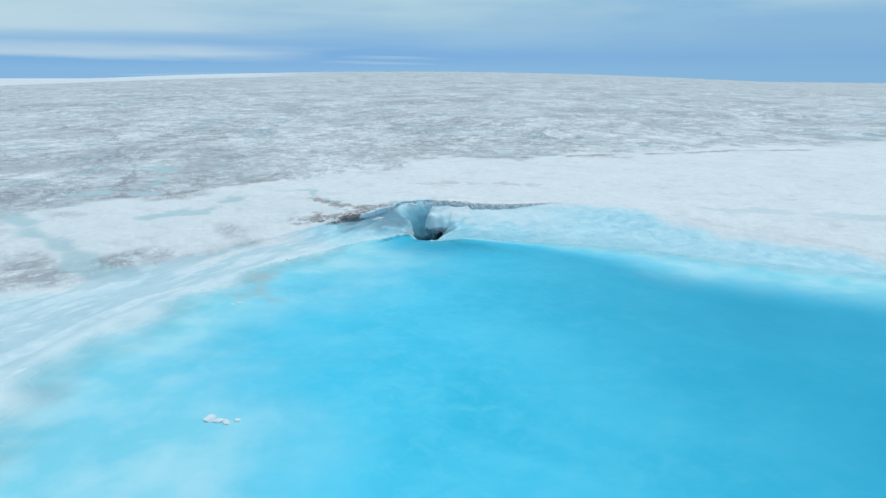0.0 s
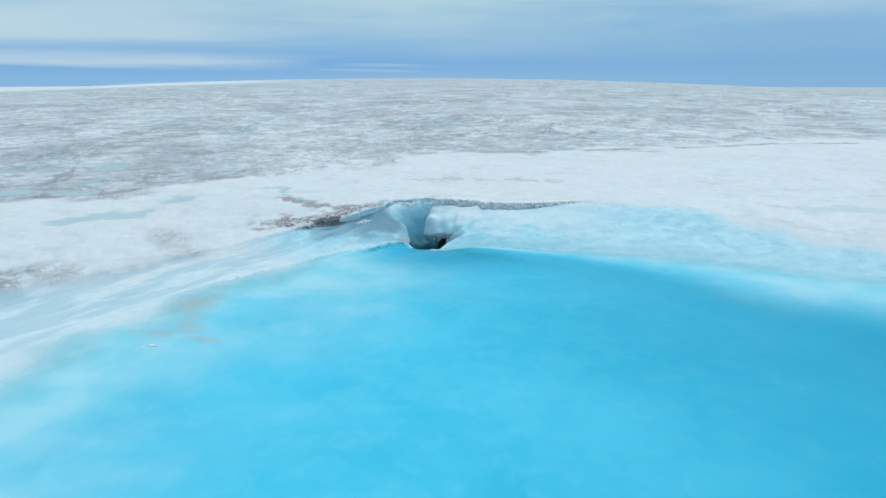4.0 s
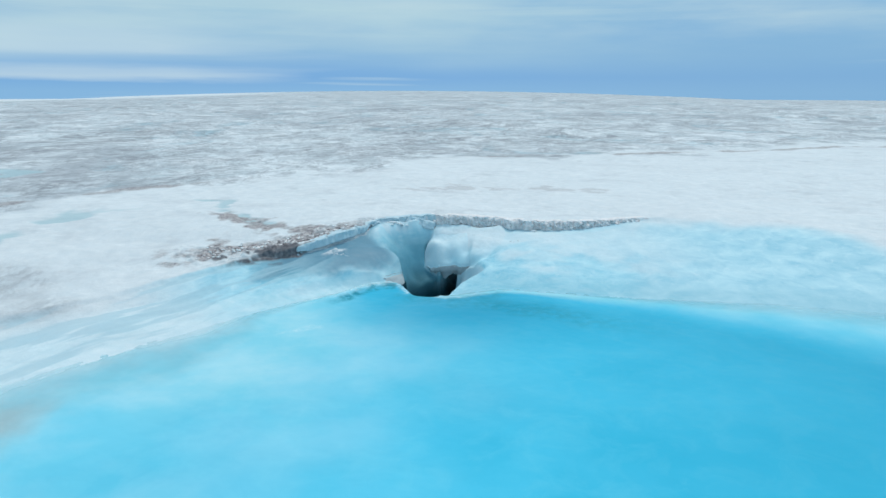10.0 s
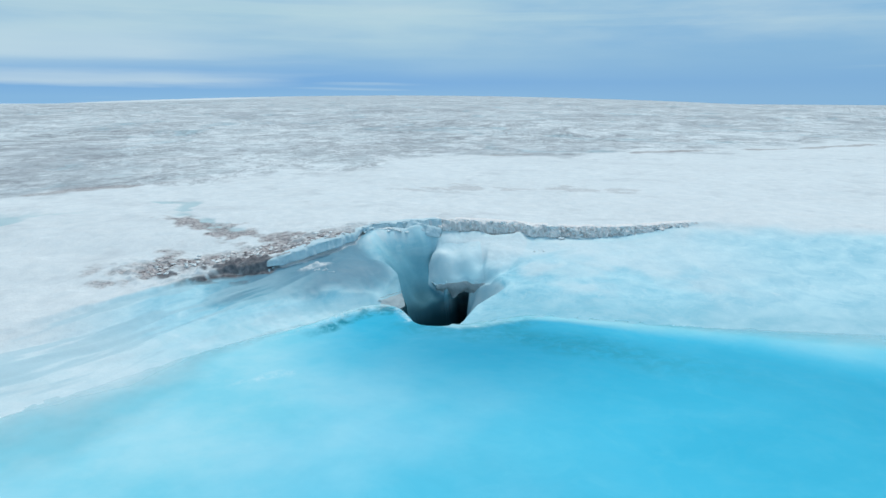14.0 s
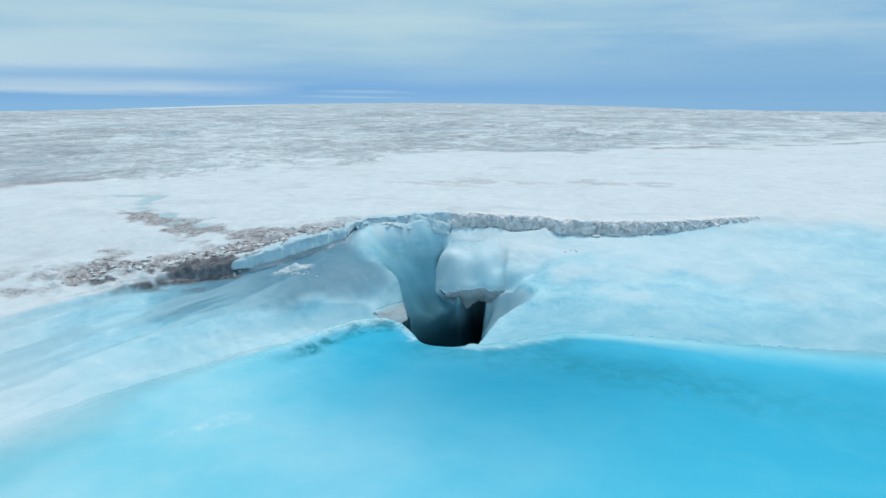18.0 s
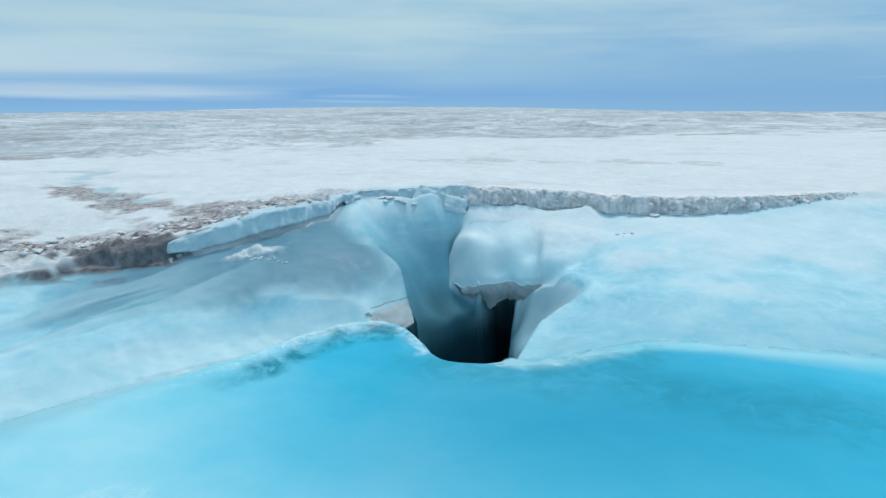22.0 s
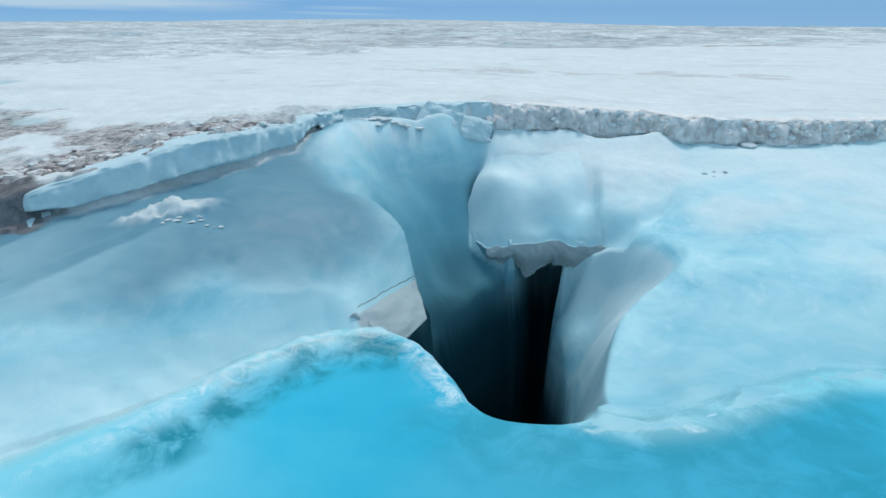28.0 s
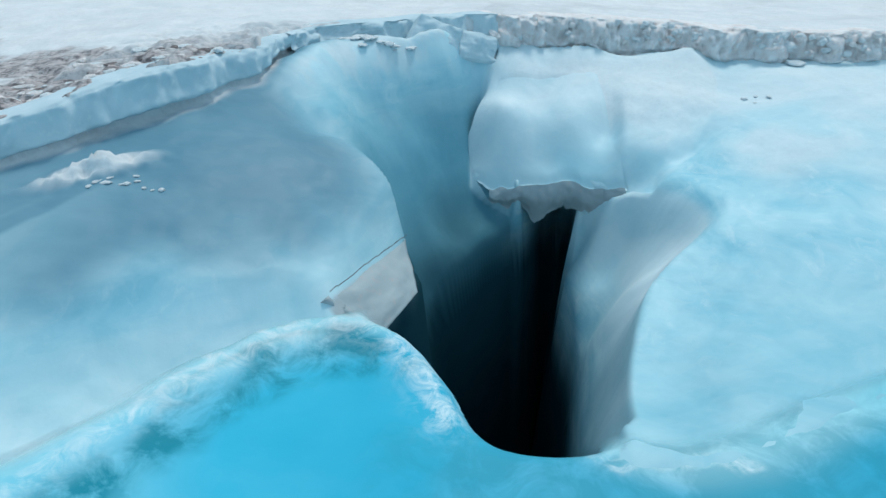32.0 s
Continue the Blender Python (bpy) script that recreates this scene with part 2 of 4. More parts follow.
# funnel, shelf and flank heights lie on camera rays at guessed depths
FUNNEL_SPOTS = [(-3.4, -9.6, 2.3), (-2.5, -8.0, 2.4), (-1.1, -7.0, 2.35), (0.2, -6.2, 2.2), (1.4, -5.7, 1.7), (2.4, -5.3, 1.1),
                (-3.2, -10.3, 1.55), (-2.5, -9.2, 1.55), (-1.3, -7.8, 1.45), (0.1, -6.9, 1.3), (1.3, -6.2, 1.05), (2.2, -5.5, 0.8),
                (-2.7, -11.5, 1.0), (-1.9, -10.6, 0.75), (-1.1, -8.7, 0.35), (-0.1, -7.8, 0.2), (1.0, -7.0, 0.1), (1.9, -6.0, 0.1),
                (-1.4, -11.3, -0.2), (-0.7, -9.6, -0.6), (0.1, -8.7, -0.9), (0.9, -7.9, -1.15), (1.6, -7.0, -1.2),
                (-0.8, -12.0, -1.6), (-0.4, -10.6, -2.0), (0.3, -9.6, -2.25), (1.0, -8.7, -2.3), (1.7, -8.0, -2.05),
                (-0.8, -12.8, -3.0), (-0.2, -11.8, -3.1), (0.6, -10.8, -3.0), (1.4, -9.8, -2.9), (2.5, -8.6, -2.5)]
SHELF_SPOTS = [(2.4, -5.2, 1.15), (3.8, -5.0, 1.25), (5.3, -4.9, 1.25), (7.0, -5.0, 1.25), (8.5, -5.3, 1.2), (9.8, -6.2, 1.0),
               (2.0, -6.0, 0.35), (3.5, -6.5, 0.46), (4.9, -6.6, 0.52), (6.2, -6.9, 0.52), (7.6, -7.3, 0.57), (9.1, -8.0, 0.5),
               (1.7, -6.9, -0.36), (2.85, -7.5, 0.0), (4.2, -7.8, -0.13), (5.6, -8.1, -0.2), (6.5, -8.5, -0.12), (7.9, -9.2, 0.0),
               (1.5, -7.5, -1.25), (2.35, -8.0, -0.9), (3.6, -8.3, -1.0), (4.9, -8.8, -0.95), (5.75, -9.4, -0.8), (6.6, -10.4, -0.5),
               (1.5, -8.0, -1.7), (2.3, -8.4, -1.5), (3.5, -8.7, -1.52), (4.6, -9.1, -1.4), (5.3, -9.8, -1.45), (5.9, -10.8, -1.3)]
ROOF = [(2.35, -5.6), (5.6, -5.6), (5.5, -10.0), (5.0, -9.45), (4.4, -9.0), (3.5, -8.75), (2.6, -8.6), (1.9, -8.4), (1.42, -8.0), (1.42, -7.0)]
BLOCK = [(-2.1, -16.9), (-1.0, -16.7), (-0.1, -15.0), (-0.25, -13.0), (-0.5, -13.1)]
SHELF = [(2.5, -4.9), (2.15, -5.6), (1.8, -6.5), (1.5, -7.4), (1.45, -8.1), (2.3, -8.5), (3.5, -8.8), (4.6, -9.2), (5.3, -9.9), (5.9, -10.8), (6.6, -10.4), (7.6, -9.2), (8.6, -8.0), (9.2, -6.4), (9.4, -4.4), (2.6, -4.4)]
FLANK_SPOTS = [(5.3, -9.9, -1.5), (5.8, -10.8, -1.25), (6.2, -11.8, -1.0), (6.6, -13.0, -0.8), (4.9, -9.4, -2.8), (5.3, -11.0, -2.35), (5.7, -12.4, -1.95), (5.8, -13.6, -1.3),
               (4.5, -9.3, -3.65), (4.8, -11.2, -3.2), (5.0, -12.8, -2.55), (4.9, -14.3, -1.65), (4.1, -9.3, -4.4), (4.3, -11.5, -3.85), (4.3, -13.4, -3.0), (4.2, -15.1, -1.9),
               (4.0, -12.5, -4.5), (3.8, -14.5, -3.4), (3.65, -16.2, -2.0), (3.2, -16.0, -3.8), (3.0, -17.8, -2.0), (2.65, -17.6, -3.3)]


def kernel(d2):
    return np.sqrt(d2 + 0.5)


class Spots:
    """A smooth surface through control heights."""

    def __init__(self, rows, ease=0.02):
        self.p = p = np.array(rows, float)
        n = len(p)
        k = np.zeros((n + 3, n + 3))
        k[:n, :n] = kernel(((p[:, None, :2] - p[None, :, :2]) ** 2).sum(-1)) + ease * np.eye(n)
        k[:n, n], k[:n, n + 1 :] = 1, p[:, :2]
        k[n:, :n] = k[:n, n:].T
        self.w = np.linalg.solve(k, np.r_[p[:, 2], 0, 0, 0])

    def __call__(self, x, y):
        z = self.w[-3] + self.w[-2] * x + self.w[-1] * y
        for (px, py, _), w in zip(self.p, self.w):
            z = z + w * kernel((x - px) ** 2 + (y - py) ** 2)
        return z


spots, funnel_z, flank_z, bowl_z = Spots(SPOTS_LEFT + SPOTS_RIGHT), Spots(FUNNEL_SPOTS, 0.01), Spots(FLANK_SPOTS, 0.02), Spots(SHELF_SPOTS, 0.02)


def shelf_z(x, y):
    """The scooped bowl above the roof of the shaft: a knob, a hollow and a fin."""
    fin_x = 6.0 - 0.22 * (-7.5 - y)
    fin = np.where(x > fin_x, np.exp(-(((x - fin_x) / 1.6) ** 2)), np.exp(-(((x - fin_x) / 0.3) ** 2)))
    z = bowl_z(x, y) + 0.04 * fbm(x / 1.1, y / 1.1, 3, 52)
    z = z + 0.28 * np.exp(-(((x - 2.3) / 0.6) ** 2 + ((y + 7.4) / 0.55) ** 2)) - 0.18 * np.exp(-(((x - 3.6) / 0.9) ** 2 + ((y + 7.1) / 0.9) ** 2))
    hollow = np.exp(-(((x - fin_x + 0.55) / 0.75) ** 2 + ((y + 8.0) / 0.75) ** 2)) * sm(0.1, -0.3, x - fin_x)
    return z + 0.24 * fin * sm(-6.2, -7.8, y) * sm(-10.4, -8.6, y) - 0.32 * hollow


def near_shaft(fn, x, y, far, reach=28.0):
    """fn worked out round the shaft alone; far elsewhere."""
    x, y = np.asarray(x, float), np.asarray(y, float)
    out = np.full(x.shape, float(far))
    m = np.hypot(x - 1, y + 12) < reach
    if m.any():
        out[m] = fn(x[m], y[m])
    return out


def plateau(x, y):
    """The ice sheet's surface away from the basin."""
    r = np.hypot(x, y)
    z = 2.55 - 2.8 * sm(-14, -44, y) - 0.65 * sm(0, 13, x) * sm(40, 0, y) - 0.75 * sm(-6, -15, x) * sm(2, -13, y) * sm(-60, -16, x) - 0.5 * sm(-7.8, -10.5, x) * sm(-13.0, -17.5, y) * sm(-40, -20, x)
    z = z - 0.55 * sm(-5.5, -9.0, x) * sm(-7, -12, y) * sm(-40, -20, x)
    hum = fbm(x / 46, y / 46, 3, 11)
    z = z + 0.5 * hum * sm(25, 120, r) + 0.13 * fbm(x / 7, y / 7, 4, 15) * sm(8, 50, r) + 0.03 * fbm(x / 1.1, y / 1.1, 3, 16)
    z = z + 1.1 * np.abs(fbm(x / 90, y / 60, 5, 18)) * sm(60, 300, r)
    # far ground rises and sinks to both sides, fitting the camera's bowed horizon
    az2 = (x / np.maximum(r, 1)) ** 2
    return z + sm(300, 4500, r) * 15.0 - r * 0.0165 * az2 / 0.31 * sm(250, 2500, r)


def lowland(x, y, sb, ss):
    """The floor of the basin: shores, benches and the bed of the lake."""
    plat = plateau(x, y)
    rise, to_rim = np.maximum(ss, 0), np.maximum(-sb, 0)
    shore = LEVEL + (plat - 0.2 - LEVEL) * rise / (rise + to_rim + 1e-6)
    wide = np.where(ss < 0, LEVEL - 2.6 * (1 - np.exp(np.minimum(ss, 0) / 9.0)), shore)
    close = LEVEL + (near_shaft(spots, x, y, 0.0, 40) - LEVEL) * sm(-0.4, 1.6 - 0.8 * sm(-5.5, -3.5, x) * sm(1.0, 0.0, x), ss)
    close = np.where(ss < 0, np.minimum(close, LEVEL) - 0.9 * (1 - np.exp(np.minimum(ss, 0) / 2.5)), close)
    in_funnel = near_shaft(lambda a, b: sm(0.22 + 0.9 * sm(-12.6, -10.6, b) * sm(-0.5, -1.5, a), -0.22 - 0.5 * sm(-12.6, -10.6, b) * sm(-0.5, -1.5, a), signed(a, b, FUNNEL)[0]), x, y, 0.0, 16)
    close = close * (1 - in_funnel) + near_shaft(lambda a, b: funnel_z(a, b) + 0.09 * np.sin(3.0 * a + 1.1 * b + 1.5 * fbm(a / 2, b / 2, 2, 70)), x, y, 0.0, 16) * in_funnel
    in_flank = near_shaft(lambda a, b: sm(0.08 + 0.9 * sm(-14.6, -12.4, b), -0.08 - 0.6 * sm(-14.6, -12.4, b), signed(a, b, FLANK)[0]), x, y, 0.0, 16)
    close = close * (1 - in_flank) + near_shaft(lambda a, b: flank_z(a, b) + 0.05 * fbm(a / 1.1, b / 1.1, 2, 72), x, y, 0.0, 16) * in_flank
    in_shelf = near_shaft(lambda a, b: sm(0.09 + 0.8 * sm(5.6, 7.2, a), -0.09 - 0.8 * sm(5.6, 7.2, a), signed(a, b, SHELF)[0]), x, y, 0.0, 16)
    close = close * (1 - in_shelf) + near_shaft(shelf_z, x, y, 0.0, 16) * in_shelf
    close = close + 0.05 * fbm(x / 1.7, y / 1.7, 3, 61) * sm(0, 2, ss) + 0.015 * fbm(x / 0.4, y / 0.4, 3, 62)
    # layered ledges running along the left shore
    band = fbm(ss / 1.3 + 0.4 * fbm(x / 5, y / 5, 2, 68), (x + y) / 16, 3, 67)
    ledges = 0.20 * band * sm(0.0, 2.5, ss) * sm(-6.0, -10.5, x) * sm(-90, -60, y) * sm(0, 3, to_rim)
    wide, close = wide + ledges, close + ledges
    near = sm(25, 14, np.hypot(x - 2, (y + 11) * 1.15))
    return wide * (1 - near) + close * near


def surface(x, y):
    """Height, with the share of bare blue ice and the distances to rim, shaft and shore."""
    sp = near_shaft(lambda a, b: signed(a, b, PIT)[0], x, y, 50.0)
    sb, along = signed(x, y, BASIN)
    ss, _ = signed(x, y, SHORE)
    close_by = sm(60, 10, np.hypot(x, y + 10))
    wob = (0.16 * fbm(x / 0.9, y / 0.9, 3, 21)) * close_by
    low_z = lowland(x, y, sb, ss)
    walled = sm(-14, -12, x) * sm(25, 20, x)
    edge = sm(-0.07 - 0.5 * (1 - walled) - 8 * sm(24, 34, x), 0.07 + 4 * sm(24, 34, x), sb + wob - 0.22 * walled)
    z = low_z * (1 - edge) + plateau(x, y) * edge
    # rounded brink and fall into the shaft
    brink = np.where(x > 2.6, 0.3, 0.7 - 0.35 * sm(-0.6, 0.2, x) * sm(-14.5, -13.0, y)) * (0.25 + 0.75 * sm(-18.5, -15.5, y))
    over = np.clip(1 - sp / brink, 0, 1)
    z = z - 0.5 * brink * over**2 * (sp > 0)
    fall = np.maximum(-sp, 0)
    wall_rough = 0.16 * fbm(x / 1.6, y / 1.6, 2, 71)
    z = np.where(sp <= 0, z - (0.5 * brink + 7.0 * fall + 9.0 * np.maximum(fall + wall_rough * sm(0.2, 0.8, fall), 0) ** 2), z)
    z = np.maximum(z, -34)
    # clean break across the end of the left shoulder
    cut = -0.36 - (3.33 * (x + 2.2) - 0.87 * (y + 16.95)) / 3.1
    chip = sm(0.5, -0.05, near_shaft(lambda a, b: signed(a, b, BLOCK)[0], x, y, 50.0, 16))
    z = z * (1 - chip) + np.minimum(z, cut) * chip
    roof = near_shaft(lambda a, b: signed(a, b, ROOF)[0], x, y, 50.0, 16)
    z = z - 0.08 * sm(-0.12, -0.35, roof)
    # grooves melted into the bench beside the shelf
    groove = near_shaft(lambda a, b: line_distance(a, b, [(5.4, -9.9), (6.1, -10.1), (7.0, -9.9), (8.3, -9.2)])[0], x, y, 50.0, 16)
    z = z - 0.22 * np.exp(-((groove / 0.35) ** 2)) * (sp > 0) * sm(8.6, 7.0, x)
    blue = sm(0.1, -0.25, sb + wob) * sm(27, 16, np.hypot(x - 2, y + 11))
    blue = np.maximum(blue, 0.85 * sm(0.0, -5, sb + 1.5 * fbm(x / 6, y / 6, 3, 63)) * sm(2, 14, x) * sm(130, 60, x))
    blue = np.maximum(blue, 0.42 * sm(0.0, -6, sb + 2.0 * fbm(x / 6, y / 6, 4, 64)) * sm(2, -8, x) * sm(-200, -80, y))
    return z, blue, sb + wob, sp, ss


def mesh_from(name, verts, faces, mats=(), smooth=True):
    me = bpy.data.meshes.new(name)
    me.vertices.add(len(verts))
    me.vertices.foreach_set("co", np.asarray(verts, np.float32).ravel())
    faces = np.asarray(faces, np.int32)
    n, k = faces.shape
    me.loops.add(n * k)
    me.loops.foreach_set("vertex_index", faces.ravel())
    me.polygons.add(n)
    me.polygons.foreach_set("loop_start", np.arange(n, dtype=np.int32) * k)
    me.polygons.foreach_set("use_smooth", np.full(n, smooth))
    me.update(calc_edges=True)
    for m in mats:
        me.materials.append(m)
    return me


def add_share(me, name, values):
    a = me.attributes.new(name, "FLOAT", "POINT")
    a.data.foreach_set("value", np.asarray(values, np.float32).ravel())


# ---- materials ----
class Mat:
    def __init__(self, name):
        self.m = bpy.data.materials.new(name)
        self.m.use_nodes = True
        self.n, self.l = self.m.node_tree.nodes, self.m.node_tree.links
        self.bsdf = self.n["Principled BSDF"]
        self.out = self.n["Material Output"]
        self.co = self.n.new("ShaderNodeTexCoord").outputs["Object"]

    def attr(self, name):
        a = self.n.new("ShaderNodeAttribute")
        a.attribute_name = name
        return a.outputs["Fac"]

    def put(self, sock, v):
        if isinstance(v, (int, float)):
            sock.default_value = v
        elif isinstance(v, tuple):
            sock.default_value = (*v, 1) if len(v) == 3 and sock.type == "RGBA" else v
        else:
            self.l.new(v, sock)

    def noise(self, scale, stretch=(1, 1, 1), detail=5, rough=0.55, off=(0, 0, 0), warp=0.0):
        m = self.n.new("ShaderNodeMapping")
        m.inputs["Scale"].default_value, m.inputs["Location"].default_value = stretch, off
        self.l.new(self.co, m.inputs[0])
        t = self.n.new("ShaderNodeTexNoise")
        for k, v in (("Scale", scale), ("Detail", detail), ("Roughness", rough), ("Distortion", warp)):
            t.inputs[k].default_value = v
        self.l.new(m.outputs[0], t.inputs["Vector"])
        return t.outputs["Fac"]

    def ramp(self, fac, *stops):
        t = self.n.new("ShaderNodeValToRGB")
        r = t.color_ramp
        stops = [(p, c if isinstance(c, tuple) else (c, c, c)) for p, c in stops]
        r.elements[0].position, r.elements[0].color = stops[0][0], (*stops[0][1], 1)
        r.elements[1].position, r.elements[1].color = stops[-1][0], (*stops[-1][1], 1)
        for p, c in stops[1:-1]:
            r.elements.new(p).color = (*c, 1)
        self.l.new(fac, t.inputs[0])
        return t.outputs[0]

    def mix(self, fac, a, b):
        t = self.n.new("ShaderNodeMix")
        t.data_type = "RGBA"
        self.put(t.inputs[0], fac), self.put(t.inputs[6], a), self.put(t.inputs[7], b)
        return t.outputs[2]

    def math(self, op, a, b=0.0, clamp=False):
        t = self.n.new("ShaderNodeMath")
        t.operation, t.use_clamp = op, clamp
        self.put(t.inputs[0], a), self.put(t.inputs[1], b)
        return t.outputs[0]

    def bump(self, height, strength, distance, normal=None):
        t = self.n.new("ShaderNodeBump")
        t.inputs["Strength"].default_value, t.inputs["Distance"].default_value = strength, distance
        self.l.new(height, t.inputs["Height"])
        if normal is not None:
            self.l.new(normal, t.inputs["Normal"])
        return t.outputs[0]

    def finish(self, color, rough=0.6, normal=None, **more):
        self.put(self.bsdf.inputs["Base Color"], color)
        self.put(self.bsdf.inputs["Roughness"], rough)
        if normal is not None:
            self.l.new(normal, self.bsdf.inputs["Normal"])
        for k, v in more.items():
            self.put(self.bsdf.inputs[k.replace("_", " ")], v)
        return self.m


def ice_ground():
    k = Mat("glacier_ice")
    blue, clean, dirt, wet, melt = k.attr("blue"), k.attr("clean"), k.attr("dirt"), k.attr("wet"), k.attr("melt")
    fine, mid = k.noise(9.0, detail=7, rough=0.62), k.noise(0.9, detail=7, rough=0.6)
    snow = k.mix(k.ramp(mid, (0.32, 0.0), (0.72, 1.0)), (0.82, 0.82, 0.82), (0.70, 0.73, 0.75))
    snow = k.mix(k.math("MULTIPLY", k.ramp(fine, (0.48, 0.0), (0.70, 1.0)), 0.5), snow, (0.60, 0.60, 0.61))
    snow = k.mix(k.ramp(k.noise(0.55, (1, 1.6, 1), 12, 0.8, (2, 9, 0)), (0.56, 0.0), (0.62, 0.55)), snow, (0.90, 0.90, 0.90))
    snow = k.mix(k.ramp(k.noise(0.16, (1, 1.5, 1), 9, 0.70, (5, 2, 0), 0.5), (0.53, 0.0), (0.68, 0.6)), snow, (0.56, 0.57, 0.59))
    # weathered sheet: grey, dusty and watery streaks
    str1 = k.noise(0.10, (1, 0.6, 1), 10, 0.70, warp=0.9)
    str2 = k.noise(0.034, (1, 0.6, 1), 10, 0.70, (40, 9, 0), 1.2)
    str3 = k.noise(0.017, (1, 0.6, 1), 10, 0.72, (-20, 31, 0), 0.8)
    old = k.mix(k.ramp(str1, (0.40, 0.0), (0.60, 1.0)), (0.82, 0.83, 0.84), (0.62, 0.66, 0.68))
    old = k.mix(k.ramp(str3, (0.48, 0.0), (0.60, 0.65)), old, (0.40, 0.42, 0.45))
    old = k.mix(k.ramp(str2, (0.55, 0.0), (0.63, 0.75)), old, (0.36, 0.52, 0.58))
    for sc, off_v, thin, share in ((0.075, (11, 3, 0), 0.026, 0.6), (0.03, (2, 44, 0), 0.018, 0.7), (0.2, (6, 8, 0), 0.045, 0.45), (0.5, (1, 5, 0), 0.06, 0.35), (0.012, (8, 21, 0), 0.016, 0.7)):
        line = k.math("ABSOLUTE", k.math("SUBTRACT", k.noise(sc, (1, 0.7, 1), 8, 0.68, off_v, 0.7), 0.5))
        gate = k.ramp(k.noise(sc * 0.6, (1, 1, 1), 4, 0.6, off_v), (0.36, 0.0), (0.54, share))
        old = k.mix(k.math("MULTIPLY", k.ramp(line, (0.0, 1.0), (thin, 0.0)), gate), old, (0.24, 0.24, 0.26))
    for sc, lo, share in ((0.22, 0.57, 0.55), (0.06, 0.57, 0.5)):
        old = k.mix(k.ramp(k.noise(sc, (1, 0.8, 1), 12, 0.82, (17, 5, 0)), (lo, 0.0), (lo + 0.05, share)), old, (0.36, 0.37, 0.40))
        old = k.mix(k.ramp(k.noise(sc, (1, 0.8, 1), 12, 0.80, (-7, 25, 0)), (lo, 0.0), (lo + 0.05, share)), old, (0.88, 0.88, 0.88))
    dusty = k.noise(0.12, (1, 0.7, 1), 12, 0.80, (3, 70, 0), 0.3)
    old = k.mix(k.ramp(dusty, (0.565, 0.0), (0.64, 0.75)), old, (0.30, 0.30, 0.32))
    ground = k.mix(clean, old, snow)
    ground = k.mix(k.math("MULTIPLY", melt, 0.75), ground, k.mix(mid, (0.36, 0.51, 0.55), (0.46, 0.60, 0.63)))
    vein = k.noise(0.5, (1, 1, 3.5), 6, 0.6, warp=0.5)
    ice = k.mix(k.ramp(vein, (0.36, 0.0), (0.66, 1.0)), (0.26, 0.58, 0.70), (0.50, 0.76, 0.83))
    ice = k.mix(k.ramp(k.noise(1.4, (1.5, 1, 1), 7, 0.65, (8, 1, 0), 0.8), (0.55, 0.0), (0.72, 0.45)), ice, (0.70, 0.84, 0.88))
    shoulder_tint = k.mix(k.ramp(k.noise(0.22, (1, 2.0, 4), 5, 0.55, (2, 5, 1), 0.4), (0.34, 0.0), (0.68, 1.0)), (0.11, 0.26, 0.35), (0.155, 0.31, 0.40))
    ice = k.mix(k.attr("shoulder_tint"), ice, shoulder_tint)
    # pale crust colour, also used to brighten shelf and flank
    crust_lit = k.mix(k.ramp(k.noise(0.32, (1, 1.1, 1), 6, 0.58, (7, 3, 2), 0.5), (0.36, 0.0), (0.64, 1.0)), (0.44, 0.72, 0.81), (0.69, 0.84, 0.88))
    ice = k.mix(k.attr("crust_lit"), ice, crust_lit)
    ice = k.mix(k.math("MULTIPLY", wet, 0.7, True), ice, k.mix(k.ramp(k.noise(0.6, (1, 1.5, 1), 6, 0.6, (3, 6, 0), 0.6), (0.34, 0.0), (0.68, 1.0)), (0.42, 0.69, 0.76), (0.65, 0.81, 0.85)))
    ice = k.mix(k.math("MULTIPLY", k.attr("bulge"), 0.9), ice, k.mix(k.ramp(k.noise(0.45, (1, 1.2, 1), 6, 0.58, (5, 1, 0), 0.6), (0.34, 0.0), (0.68, 1.0)), (0.18, 0.49, 0.60), (0.40, 0.65, 0.73)))
    # dark teal that paints shade onto the funnel's ice
    ice = k.mix(k.attr("ice_shade"), ice, k.mix(k.noise(0.7, (1, 1, 1.5), 6, 0.6), (0.07, 0.26, 0.35), (0.15, 0.38, 0.48)))
    color = k.mix(blue, ground, ice)
    color = k.mix(k.math("MULTIPLY", k.attr("layer"), 0.55), color, k.mix(mid, (0.31, 0.48, 0.55), (0.46, 0.65, 0.72)))
    mud = k.mix(k.ramp(k.noise(3.5, (1, 1.6, 1), 9, 0.78), (0.45, 0.0), (0.57, 1.0)), (0.54, 0.46, 0.45), (0.09, 0.075, 0.08))
    color = k.mix(k.math("MULTIPLY", dirt, k.ramp(k.noise(2.6, (1, 2.2, 1), 9, 0.78, (4, 4, 0)), (0.33, 0.25), (0.50, 1.0))), color, mud)
    color = k.mix(k.attr("silt"), color, k.mix(k.ramp(k.noise(3.0, (1, 1, 0.6), 9, 0.75, (1, 2, 3)), (0.40, 0.0), (0.66, 1.0)), (0.05, 0.05, 0.06), (0.24, 0.21, 0.22)))
    rough = k.math("SUBTRACT", 0.88, k.math("MULTIPLY", blue, 0.40))
    color = k.mix(k.attr("grey"), color, k.mix(k.noise(1.5, (1, 1, 1), 6), (0.33, 0.39, 0.42), (0.46, 0.50, 0.52)))
